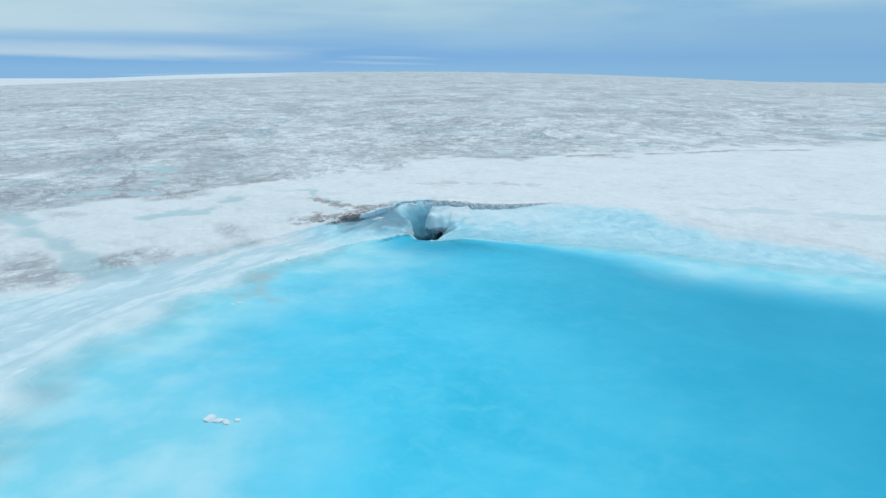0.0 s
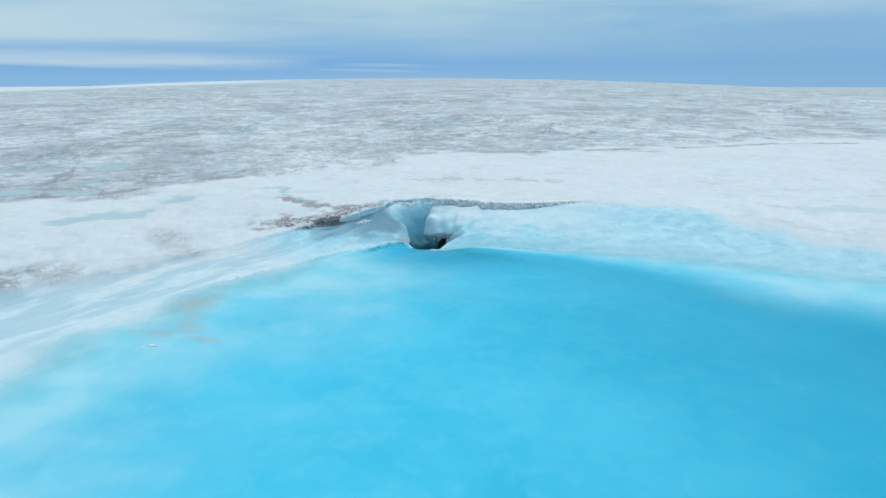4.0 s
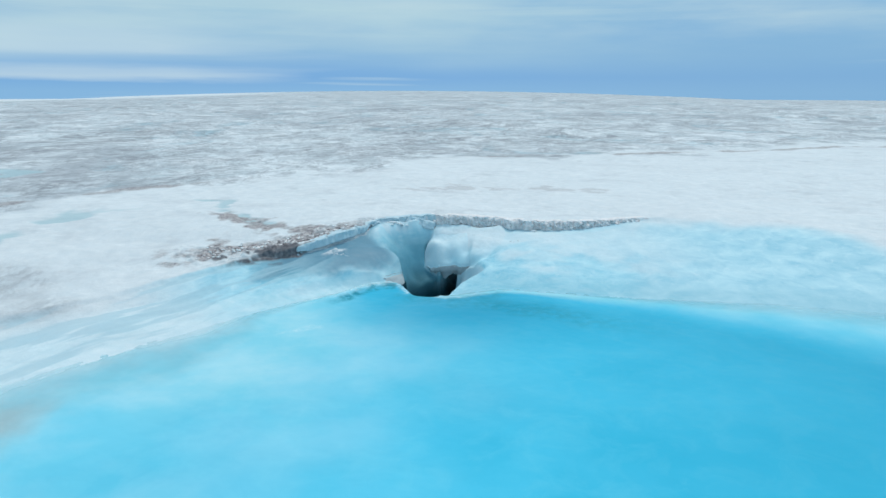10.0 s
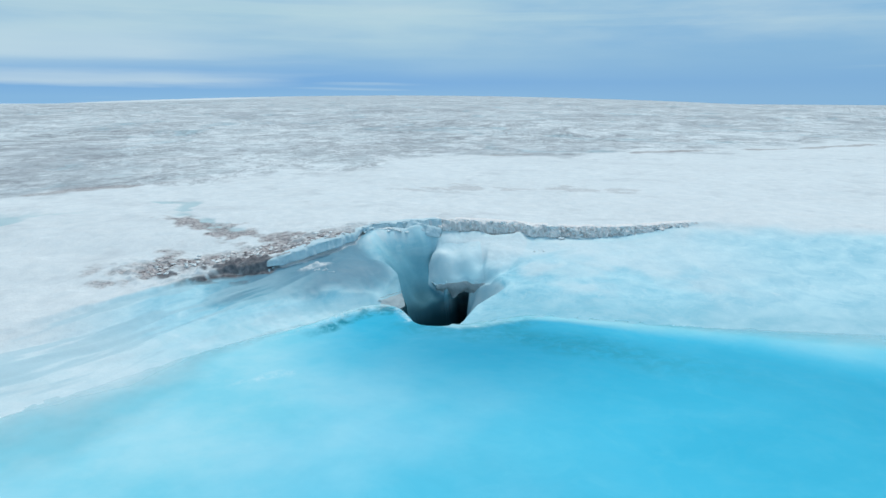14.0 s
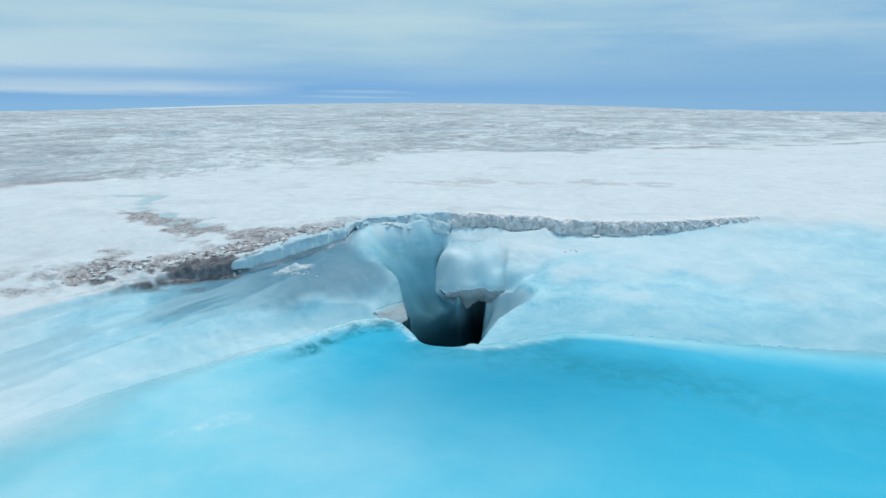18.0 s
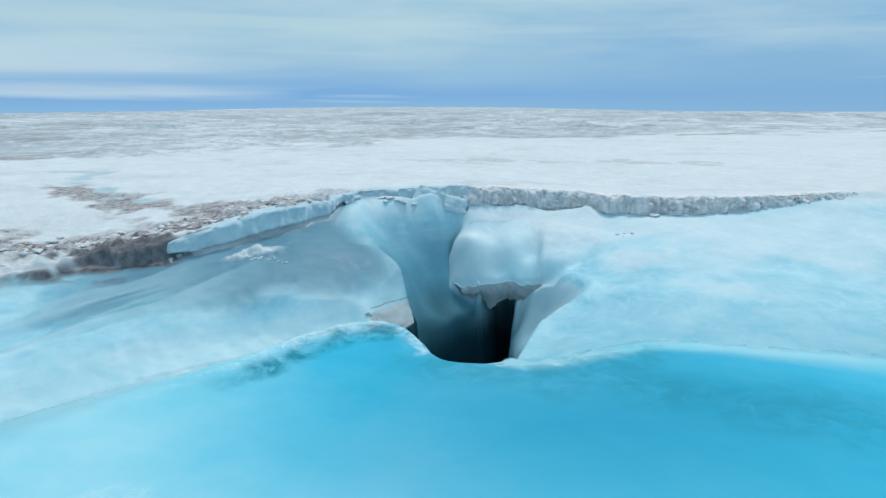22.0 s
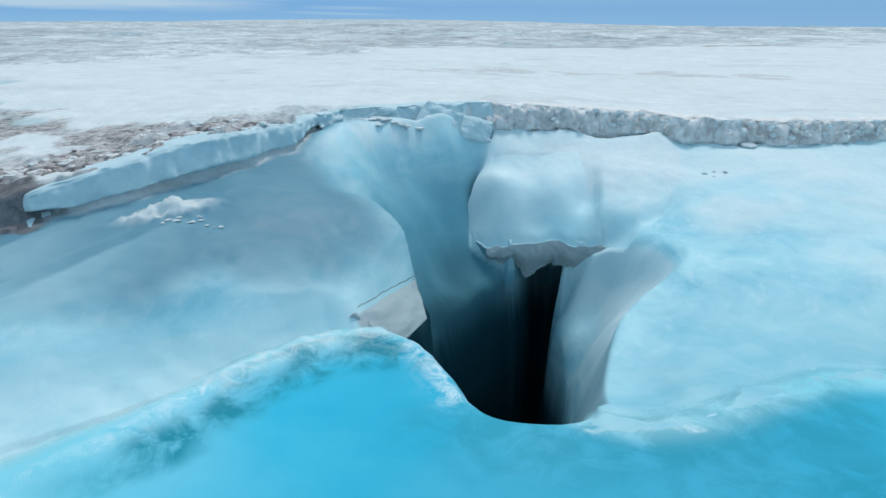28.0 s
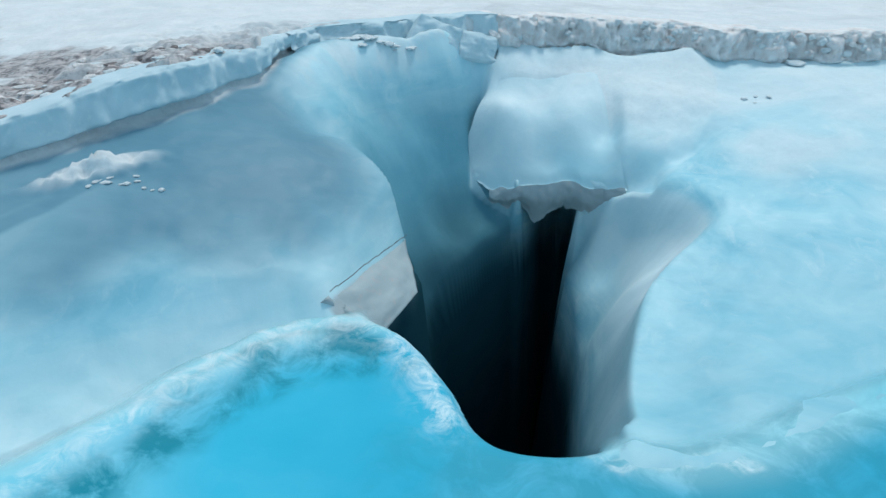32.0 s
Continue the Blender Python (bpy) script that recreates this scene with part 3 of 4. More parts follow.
    # near-black shaft colour: the darkness of the hole put into the ice
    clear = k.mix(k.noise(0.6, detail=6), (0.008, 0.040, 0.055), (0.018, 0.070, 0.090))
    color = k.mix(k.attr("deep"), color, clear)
    grain = k.n.new("ShaderNodeBump")
    grain.inputs["Distance"].default_value = 0.03
    k.l.new(fine, grain.inputs["Height"]), k.l.new(k.math("SUBTRACT", 0.35, k.math("MULTIPLY", blue, 0.28)), grain.inputs["Strength"])
    n = k.bump(k.noise(2.2, detail=5), 0.10, 0.10, grain.outputs[0])
    # gloss also fades where the shaft's shade is painted
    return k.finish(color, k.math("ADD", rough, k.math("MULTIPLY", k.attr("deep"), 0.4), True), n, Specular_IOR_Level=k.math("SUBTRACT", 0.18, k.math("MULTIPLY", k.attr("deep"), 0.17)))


def plain_ice(name, c1, c2, c3, scale=0.8, rough=0.4, stretch=(1, 1, 2.5), bump=0.25):
    k = Mat(name)
    a, b = k.noise(scale, stretch, 7, 0.62, warp=0.5), k.noise(scale * 6, (1, 1, 1), 7, 0.7)
    color = k.mix(k.ramp(a, (0.36, 0.0), (0.66, 1.0)), c1, c2)
    color = k.mix(k.ramp(b, (0.55, 0.0), (0.72, 0.8)), color, c3)
    return k.finish(color, rough, k.bump(b, bump, 0.05), Specular_IOR_Level=0.25)


def water_mat():
    k = Mat("meltwater")
    depth, shallow, dark = k.attr("depth"), k.attr("cover"), k.attr("dark")
    big = k.noise(0.07, (1, 1, 1), 7, 0.62, warp=0.4)
    deep = k.mix(k.ramp(big, (0.36, 0.0), (0.66, 1.0)), (0.045, 0.52, 0.73), (0.10, 0.62, 0.83))
    deep = k.mix(k.ramp(k.noise(0.45, (1, 1, 1), 7, 0.65, (4, 4, 0), 0.6), (0.46, 0.0), (0.70, 0.45)), deep, (0.16, 0.66, 0.83))
    pale = k.mix(k.ramp(k.noise(0.2, detail=7), (0.4, 0.0), (0.65, 1.0)), (0.26, 0.67, 0.78), (0.46, 0.76, 0.83))
    color = k.mix(k.ramp(depth, (0.08, 0.0), (0.95, 1.0)), pale, deep)
    color = k.mix(k.math("MULTIPLY", k.attr("basin"), k.ramp(k.noise(0.05, (1, 1, 1), 5, 0.6, (9, 2, 0), 0.5), (0.3, 0.7), (0.65, 1.0))), color, (0.014, 0.34, 0.52))
    color = k.mix(k.math("MULTIPLY", dark, k.ramp(k.noise(1.3, (1, 1, 1), 7, 0.65, warp=0.6), (0.38, 0.1), (0.56, 1.0))), color, (0.015, 0.27, 0.36))
    color = k.mix(k.attr("silt"), color, k.mix(k.noise(1.2, (1, 1, 1), 7, 0.7), (0.30, 0.36, 0.36), (0.55, 0.62, 0.62)))
    froth = k.math("MULTIPLY", k.attr("foam"), k.ramp(k.noise(2.6, (1, 1, 1), 9, 0.72, warp=0.8), (0.42, 0.0), (0.66, 1.0)), True)
    color = k.mix(froth, color, (0.82, 0.91, 0.93))
    rip = k.noise(1.6, (1, 1, 1), 5)
    k.finish(color, 0.4, k.bump(rip, 0.09, 0.1), IOR=1.33, Specular_IOR_Level=0.12)
    t = k.n.new("ShaderNodeBsdfTransparent")
    mx = k.n.new("ShaderNodeMixShader")
    k.l.new(shallow, mx.inputs[0]), k.l.new(t.outputs[0], mx.inputs[1]), k.l.new(k.bsdf.outputs[0], mx.inputs[2])
    k.l.new(mx.outputs[0], k.out.inputs[0])
    return k.m


ICE, WATER = ice_ground(), water_mat()
WALL_ICE = plain_ice("rim_ice", (0.48, 0.62, 0.68), (0.60, 0.72, 0.77), (0.72, 0.80, 0.82), 0.9, 0.75, (1, 1, 0.7), 0.2)
GREY_ICE = plain_ice("grey_broken_ice", (0.42, 0.48, 0.50), (0.34, 0.41, 0.44), (0.50, 0.44, 0.42), 0.9, 0.5, (1, 1, 1), 0.12)
SNOW = plain_ice("granular_snow", (0.80, 0.83, 0.84), (0.70, 0.75, 0.78), (0.86, 0.87, 0.87), 3.0, 0.9, (1, 1, 1), 0.6)
DIRTY = plain_ice("dirty_snow", (0.90, 0.89, 0.89), (0.76, 0.67, 0.65), (0.93, 0.93, 0.93), 3.2, 0.9, (1, 1, 1), 0.6)
MUD = plain_ice("cryoconite", (0.13, 0.115, 0.12), (0.40, 0.34, 0.33), (0.06, 0.055, 0.06), 2.4, 0.9, (1, 1, 1), 0.7)

# ---- ground: one sheet in rings round the shaft ----
CX, CY = 1.6, -13.0


def rings(around, radii):
    ang = np.linspace(0, 2 * np.pi, around, endpoint=False)
    x = CX + np.outer(radii, np.cos(ang))
    y = CY + np.outer(radii, np.sin(ang))
    i, j = np.meshgrid(np.arange(len(radii) - 1), np.arange(around), indexing="ij")
    a, b = i * around + j, i * around + (j + 1) % around
    return x.ravel(), y.ravel(), np.stack([a, a + around, b + around, b], -1).reshape(-1, 4)


radii = list(np.arange(0.3, 22, 0.085))
while radii[-1] < 4800:
    radii.append(radii[-1] * 1.0125)
gx, gy, gfaces = rings(1300, np.array(radii))
gz, blue, rim_d, pit_d, shore_d = surface(gx, gy)
CLEAN = chaikin([(-55, -40), (-66, -24), (-50, -4), (-37, 6), (-18, 24), (2, 48), (17, 56), (64, 61), (135, 92), (260, 130), (260, -90), (140, -120), (60, -55), (20, -12), (0, -6), (-6, -15), (-28, -25)], 2)
cd, _ = signed(gx, gy, CLEAN)
clean = sm(5, -4, cd + 6 * fbm(gx / 9, gy / 9, 5, 31))
clean = np.maximum(clean, sm(1800, 2600, np.hypot(gx, gy)) * sm(-0.12, -0.3, gx / np.maximum(np.hypot(gx, gy), 1)))
near_shore = sm(1.5, -3, rim_d) * sm(-160, -60, gy)
clean = np.maximum(0.86 * clean, near_shore)


def track(pts, width, ragged, seed, scale=1.5):
    p = np.array(pts, float)
    lo, hi = p.min(0) - width - 2 * ragged, p.max(0) + width + 2 * ragged
    m = (gx > lo[0]) & (gx < hi[0]) & (gy > lo[1]) & (gy < hi[1])
    out = np.zeros(gx.shape)
    out[m] = sm(width, width * 0.2, line_distance(gx[m], gy[m], pts)[0] + ragged * fbm(gx[m] / scale, gy[m] / scale, 5, seed))
    return out


# dust and silt lying on the ice
dirt = 0.95 * track([(-17.5, -14.0), (-13.5, -13.2), (-11, -12.6), (-8.2, -12.6), (-6.4, -11.4)], 3.0, 1.8, 33)
dirt = np.maximum(dirt, 0.6 * track([(-13, -11.8), (-10, -10.9), (-7.0, -10.2), (-5.4, -9.8)], 1.7, 1.3, 34))
dirt = np.maximum(dirt, 0.9 * track([(-20, -2.0), (-15.5, -5.0), (-11.8, -8.2), (-9.0, -9.8)], 1.0, 1.1, 35))
dirt = np.maximum(dirt, 0.35 * track([(-46, -47), (-37, -37.2), (-26, -27.0), (-18.5, -19.9)], 0.3, 0.6, 36, 3))
dirt = np.maximum(dirt, 0.9 * track([(13.5, 56.5), (21, 56.8)], 0.9, 0.3, 37))
dirt = np.maximum(dirt, 0.35 * track([(0, 14.0), (10, 16.0), (22, 14.8)], 1.4, 2.4, 38, 1.8))
dirt = np.maximum(dirt, 0.8 * track([(40, 58), (62, 61.5), (88, 66), (115, 73)], 1.6, 1.5, 39, 4))
dirt = np.maximum(dirt, 0.45 * track([(33, -9), (39, -10)], 0.9, 0.8, 40))
dirt = np.maximum(dirt, 0.16 * track([(40, -14), (50, -22), (62, -29), (80, -38)], 1.2, 1.4, 42, 3))
dirt = np.maximum(dirt, 0.5 * track([(-20, -39.5), (-19, -43), (-18.2, -46)], 2.2, 1.6, 43, 3))
dirt = np.maximum(dirt, 0.5 * track([(-27, -45), (-20, -46.6), (-14.5, -48.3)], 0.45, 0.4, 44))
dirt = np.maximum(dirt, 0.55 * track([(-33, -76), (-27, -81), (-20, -86), (-16, -91)], 1.6, 1.6, 45, 4))
dirt = np.maximum(dirt, 0.7 * track([(-60, -6), (-44, 2), (-36, 12), (-20, 27)], 0.9, 1.5, 46, 5))
# shallow meltwater pools and rills on the sheet
melt = track([(-66, -15), (-56, -26), (-47, -32), (-41, -38), (-36, -39)], 2.6, 2.2, 47, 5)
melt = np.maximum(melt, track([(-63, 2), (-55, 4), (-48, 1)], 1.8, 1.8, 48, 4))
melt = np.maximum(melt, track([(-42, -18), (-36, -13), (-33, -2), (-28, 0)], 1.7, 1.8, 49, 4))
melt = np.maximum(melt, track([(-24, 5.5), (-19.9, 5.0), (-20, 2.4), (-19.3, -0.5), (-16, -4.4), (-12.6, -7.6)], 0.8, 0.7, 50, 2))
melt = np.maximum(melt, track([(-70, 38), (-58, 33), (-53, 11)], 1.8, 2.5, 52, 6))
melt = np.maximum(melt, 0.5 * track([(50, -8), (70, -14), (95, -20)], 2.2, 2.5, 53, 6))
dirt, melt = dirt * (blue < 0.5) * sm(0.1, 0.35, rim_d), melt * (blue < 0.5)
silt = np.exp(-(((rim_d + 0.12) / 0.30) ** 2)) * sm(-16, -13, gx) * sm(-9.3, -9.9, gx) * sm(-0.9, -0.1, fbm(gx / 0.7, gy / 0.7, 4, 77))
silt = np.maximum(silt, 0.8 * sm(-0.2, 0.5, fbm(gx / 1.1, gy / 0.5, 4, 78)) * sm(-15, -12.5, gx) * sm(-9.3, -10.3, gx) * sm(-1.3, -0.3, rim_d) * sm(0.4, -0.1, rim_d))
silt = np.maximum(silt, 0.9 * track([(-15.0, -14.9), (-12.5, -14.5), (-10.8, -14.5), (-9.6, -14.3)], 0.9, 0.9, 85, 1.2) * (rim_d > -0.3))
gz = gz - 0.12 * melt - 0.03 * dirt
gz = gz + 0.20 * np.abs(fbm(gx / 0.9, gy / 0.6, 4, 54)) * sm(4.5, 0.8, line_distance(gx, gy, [(-17, -14.0), (-11, -13.5), (-7, -11.5), (-4.5, -9.0)])[0]) * (rim_d > 0.25)
left_band = fbm(shore_d / 1.3 + 0.4 * fbm(gx / 5, gy / 5, 2, 68), (gx + gy) / 16, 3, 67)
wet = sm(3.4, 0.6, shore_d + 0.5 * fbm(gx / 1.6, gy / 1.6, 3, 76)) * (blue > 0.3) * sm(4, 1, gx) * np.maximum(sm(0.1, -0.4, gz), sm(-8, -12, gx)) + 0.9 * sm(-0.05, 0.35, left_band) * sm(-5, -9, gx) * sm(0, 2, shore_d) * (rim_d < -0.5) * sm(-80, -50, gy)
bulge = 0.75 * sm(5, 0.8, shore_d) * sm(1, 3, gx) * sm(0.3, -0.4, gz) * sm(60, 20, gx)
heap = np.exp(-(((gx + 6.3) / 0.9) ** 2 + ((gy + 14.5 - 0.55 * (gx + 6.3)) / 0.32) ** 2)) * (rim_d < 0)
blue = blue * (1 - 0.85 * sm(0.15, 0.6, heap))
clean = np.maximum(clean, sm(0.05, 0.2, heap))
gz = gz + heap * (0.22 + 0.16 * fbm(gx / 0.22, gy / 0.22, 3, 73))
grey_cut = -0.36 - (3.33 * (gx + 2.2) - 0.87 * (gy + 16.95)) / 3.1
grey = sm(0.14, 0.05, np.abs(gz - grey_cut)) * sm(0.05, -0.05, near_shaft(lambda a, b: signed(a, b, BLOCK)[0], gx, gy, 50.0, 16))
bent = 0.8 * fbm(gx / 2.2, gy / 2.2, 3, 66)
# darker blue-grey tint over the left shoulder, stronger higher up
shoulder_tint = sm(-15.0, -10.0, gx + bent) * sm(2.2, 1.2, gx + bent) * sm(-17.6, -15.6, gy - 0.22 * (gx + 3) + 0.6 * bent) * sm(-0.8, 0.7, gz + 0.3 * bent)
crust_lit = sm(1.5, 3.0, gx + 0.5 * bent) * sm(-18.6, -15.0, gy + bent) * sm(26, 9, gx) * sm(-0.3, 1.5, shore_d) * sm(-0.3, 0.7, gz + 0.35 * bent)
layer_n = fbm(shore_d / 1.25 + 0.5 * fbm(gx / 6, gy / 6, 3, 79), (gx + gy) / 11, 4, 83, 0.6)
layer = sm(-0.1, 0.35, layer_n) * sm(-6.5, -9.5, gx) * sm(0.2, 1.5, shore_d) * sm(0.2, -0.8, rim_d) * sm(-150, -70, gy)
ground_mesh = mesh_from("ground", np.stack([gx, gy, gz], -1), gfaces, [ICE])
funnel_d = near_shaft(lambda a, b: signed(a, b, FUNNEL)[0], gx, gy, 50.0)
shelf_d = near_shaft(lambda a, b: signed(a, b, SHELF)[0], gx, gy, 50.0)
flank_d = near_shaft(lambda a, b: signed(a, b, FLANK)[0], gx, gy, 50.0)
in_shelf = sm(0.15, -0.05, shelf_d) * (pit_d > -0.05)
# shade painted down the funnel, plus the shoulder's shaded left end
ice_shade = 0.95 * sm(0.5, -0.8, funnel_d + 0.2 * bent) * sm(2.2, -0.6, gz + 0.45 * bent) * (1 - in_shelf)
ice_shade = np.maximum(ice_shade, 0.6 * np.exp(-(((gx + 9.2) / 1.5) ** 2 + ((gy + 17.6 + 0.5 * bent) / 1.0) ** 2)))
frost = sm(0.4, -0.2, funnel_d) * sm(0.9, 2.0, gz + 0.5 * bent) * (1 - in_shelf)
# shelf and flank lightened in colour for missing light; flank dims downward
crust_lit = np.maximum(np.maximum(crust_lit, 0.9 * in_shelf), np.maximum(0.95 * sm(0.1, -0.1, flank_d) * sm(-4.5, -2.5, gz), 0.8 * frost))
shoulder_tint = shoulder_tint * (1 - in_shelf) * sm(-0.9, 1.1, funnel_d + 0.3 * bent)
# bench whitened, kept bluer below the scarp to paint in its shadow
blue = blue * (1 - 0.45 * frost * sm(-0.4, 0.5, fbm(gx / 0.5, gy / 0.5, 4, 49))) * (1 - 0.3 * in_shelf * sm(-8.8, -7.2, gy + 0.6 * bent)) * (1 - 0.45 * sm(2.2, 3.2, gx) * sm(0.3, -0.3, rim_d) * sm(-0.6, 0.3, gz + 0.5 * bent) * sm(30, 16, gx) * (1 - 0.5 * sm(-1.6, -0.6, rim_d))) * (1 - 0.2 * sm(0.1, -0.1, flank_d) * sm(-3.6, -1.6, gz + 0.4 * bent))
clean = np.maximum(clean, np.maximum(frost, np.maximum(in_shelf, sm(0.1, -0.1, flank_d))))
# painted shade: darkens down the shaft, the funnel and under the shoulder
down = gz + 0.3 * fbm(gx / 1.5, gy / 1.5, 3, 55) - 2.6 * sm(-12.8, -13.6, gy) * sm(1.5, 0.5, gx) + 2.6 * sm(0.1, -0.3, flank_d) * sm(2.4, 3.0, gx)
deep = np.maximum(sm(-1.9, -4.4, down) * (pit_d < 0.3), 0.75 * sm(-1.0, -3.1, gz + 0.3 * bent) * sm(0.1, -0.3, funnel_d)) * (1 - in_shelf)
for nm, v in (("blue", blue), ("clean", clean), ("dirt", dirt), ("wet", wet), ("melt", melt), ("deep", deep), ("shoulder_tint", shoulder_tint), ("crust_lit", crust_lit), ("grey", grey), ("ice_shade", ice_shade), ("silt", silt), ("layer", layer), ("bulge", bulge)):
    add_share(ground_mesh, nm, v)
ground = tagged(new("ground", ground_mesh), "weathered white ice sheet with grey and blue streaks", "ice sheet", kind="structure")

# ---- meltwater ----
wr = list(np.arange(3.0, 40, 0.10))
while wr[-1] < 420:
    wr.append(wr[-1] * 1.012)
wx, wy, wfaces = rings(1100, np.array(wr))
ws, _ = signed(wx, wy, SHORE)
wp = near_shaft(lambda a, b: signed(a, b, PIT)[0], wx, wy, 50.0)
keep = (ws < 1.2) & (wp > -0.35)
crest_d, crest_s = line_distance(wx, wy, CREST)
flow = sm(10, 0, np.hypot(wx - 1.0, wy + 19.5))
wz = LEVEL - 0.05 * flow - 2.2 * np.clip(0.12 - wp, 0, 2) ** 2
wz = wz + 0.24 * np.exp(-((crest_d / 0.7) ** 2)) * sm(0.25, 0.6, crest_s) * sm(0.98, 0.85, crest_s)
wz = wz + (0.035 + 0.03 * fbm(wx / 0.35, wy / 0.35, 3, 94)) * np.exp(-(crest_d / 0.28) ** 2) * sm(0.2, 0.6, crest_s) * sm(1.0, 0.9, crest_s) + 0.05 * fbm(wx / 2.5, wy / 2.5, 3, 56) * flow + 0.012 * fbm(wx / 0.7, wy / 0.7, 3, 57)
fk = keep[wfaces].all(1)
used = np.unique(wfaces[fk])
index = np.zeros(len(wx), np.int64)
index[used] = np.arange(len(used))
water_mesh = mesh_from("water", np.stack([wx, wy, wz], -1)[used], index[wfaces[fk]], [WATER])
ux, uy, us = wx[used], wy[used], ws[used]
right_w, left_w = 0.35 + 10 * sm(7, 42, ux), 0.5 + 15 * sm(-18, -36, uy) + 5 * sm(-55, -100, uy)
side = sm(-18, 6, ux + 0.12 * (uy + 20))
wide_w = right_w * side + left_w * (1 - side)
depth_l, depth_r = (sm(0.1, 2.2, -us / w + 0.5 * fbm(ux / 14, uy / 14, 4, 58)) for w in (left_w, right_w))
across = sm(-12, 12, ux + 0.12 * (uy + 20))
add_share(water_mesh, "depth", depth_l * (1 - across) + depth_r * across)
foam = np.exp(-((crest_d[used] / (0.14 + 0.22 * sm(0.2, 0.85, crest_s[used]))) ** 2)) * sm(0.25, 0.7, crest_s[used]) * 0.9
foam = np.maximum(foam, 0.55 * sm(0.5, 0.0, line_distance(ux, uy, [(-8.4, -27.8), (-6.2, -26.6)])[0] + 0.3 * fbm(ux, uy, 3, 69)))
foam = np.maximum(foam, 0.75 * sm(0.22, 0.02, line_distance(ux, uy, [(1.9, -20.05), (2.9, -20.15), (3.8, -20.25)])[0] + 0.1 * fbm(ux / 0.3, uy / 0.3, 3, 86)))
add_share(water_mesh, "foam", foam)
add_share(water_mesh, "basin", 0.88 * sm(-8, 36, ux + 0.10 * (uy + 20)) * sm(0.6, 2.0, -us / np.maximum(wide_w, 2.0)) + 0.8 * sm(12, 1, np.hypot(ux - 4.0, uy + 22.5)) * sm(0.0, 0.8, -us))
add_share(water_mesh, "cover", np.maximum(foam, sm(0.12, -1.1, (us - 0.5 * sm(1, 4, ux) * sm(30, 12, ux)) / (0.35 + 0.45 * (wide_w - 0.35)) + (0.03 + 0.19 * sm(4, -4, ux)) * fbm(ux / 6, uy / 6, 5, 41)) ** 0.7 * sm(1.1, 0.3, us) * 0.985))
streak_d, streak_s = line_distance(ux, uy, [(-6.4, -22.0), (-4.7, -20.3), (-3.6, -18.9), (-2.7, -18.0), (-1.7, -17.6), (-0.9, -17.9)])
silt_d = line_distance(ux, uy, [(-20, -39.5), (-19, -43), (-18.2, -46)])[0] + 1.3 * fbm(ux / 3, uy / 3, 5, 43)
thread_d = line_distance(ux, uy, [(-27, -45), (-20, -46.6), (-14.5, -48.3)])[0] + 0.4 * fbm(ux / 2, uy / 2, 4, 44)
add_share(water_mesh, "silt", np.maximum(0.7 * sm(3.0, -0.6, silt_d), 0.5 * sm(0.5, 0.1, thread_d)))
drift_d, drift_s = line_distance(ux, uy, [(2.6, -20.7), (6, -22.2), (11, -25), (19, -30.5)])
drift = 0.55 * sm(2.4, 0.1, drift_d + 0.5 * fbm(ux / 1.6, uy / 1.6, 4, 84)) * sm(1.0, 0.3, drift_s)
lip_d = line_distance(ux, uy, [(0.3, -20.2), (1.8, -20.5), (4.0, -20.5), (6.5, -19.9)])[0]
drift = np.maximum(drift, 0.5 * sm(1.5, 0.2, lip_d + 0.4 * fbm(ux / 1.2, uy / 1.2, 4, 82)))
add_share(water_mesh, "dark", np.maximum(drift, sm(0.62, 0.15, streak_d + 0.15 * fbm(ux / 0.8, uy / 0.8, 3, 59)) * sm(0, 0.35, streak_s)))
water = tagged(new("water", water_mesh), "turquoise meltwater pouring towards the shaft", "water", kind="structure")


# ---- parts helper ----
def grid_faces(n, m):
    i, j = np.meshgrid(np.arange(n - 1), np.arange(m - 1), indexing="ij")
    a = (i * m + j).ravel()
    return np.stack([a, a + m, a + m + 1, a + 1], -1)


def resample(pts, step):
    p = np.array(pts, float)
    ln = np.r_[0, np.cumsum(np.linalg.norm(np.diff(p, axis=0), axis=1))]
    s = np.arange(0, ln[-1], step)
    return np.stack([np.interp(s, ln, p[:, c]) for c in range(p.shape[1])], -1), s


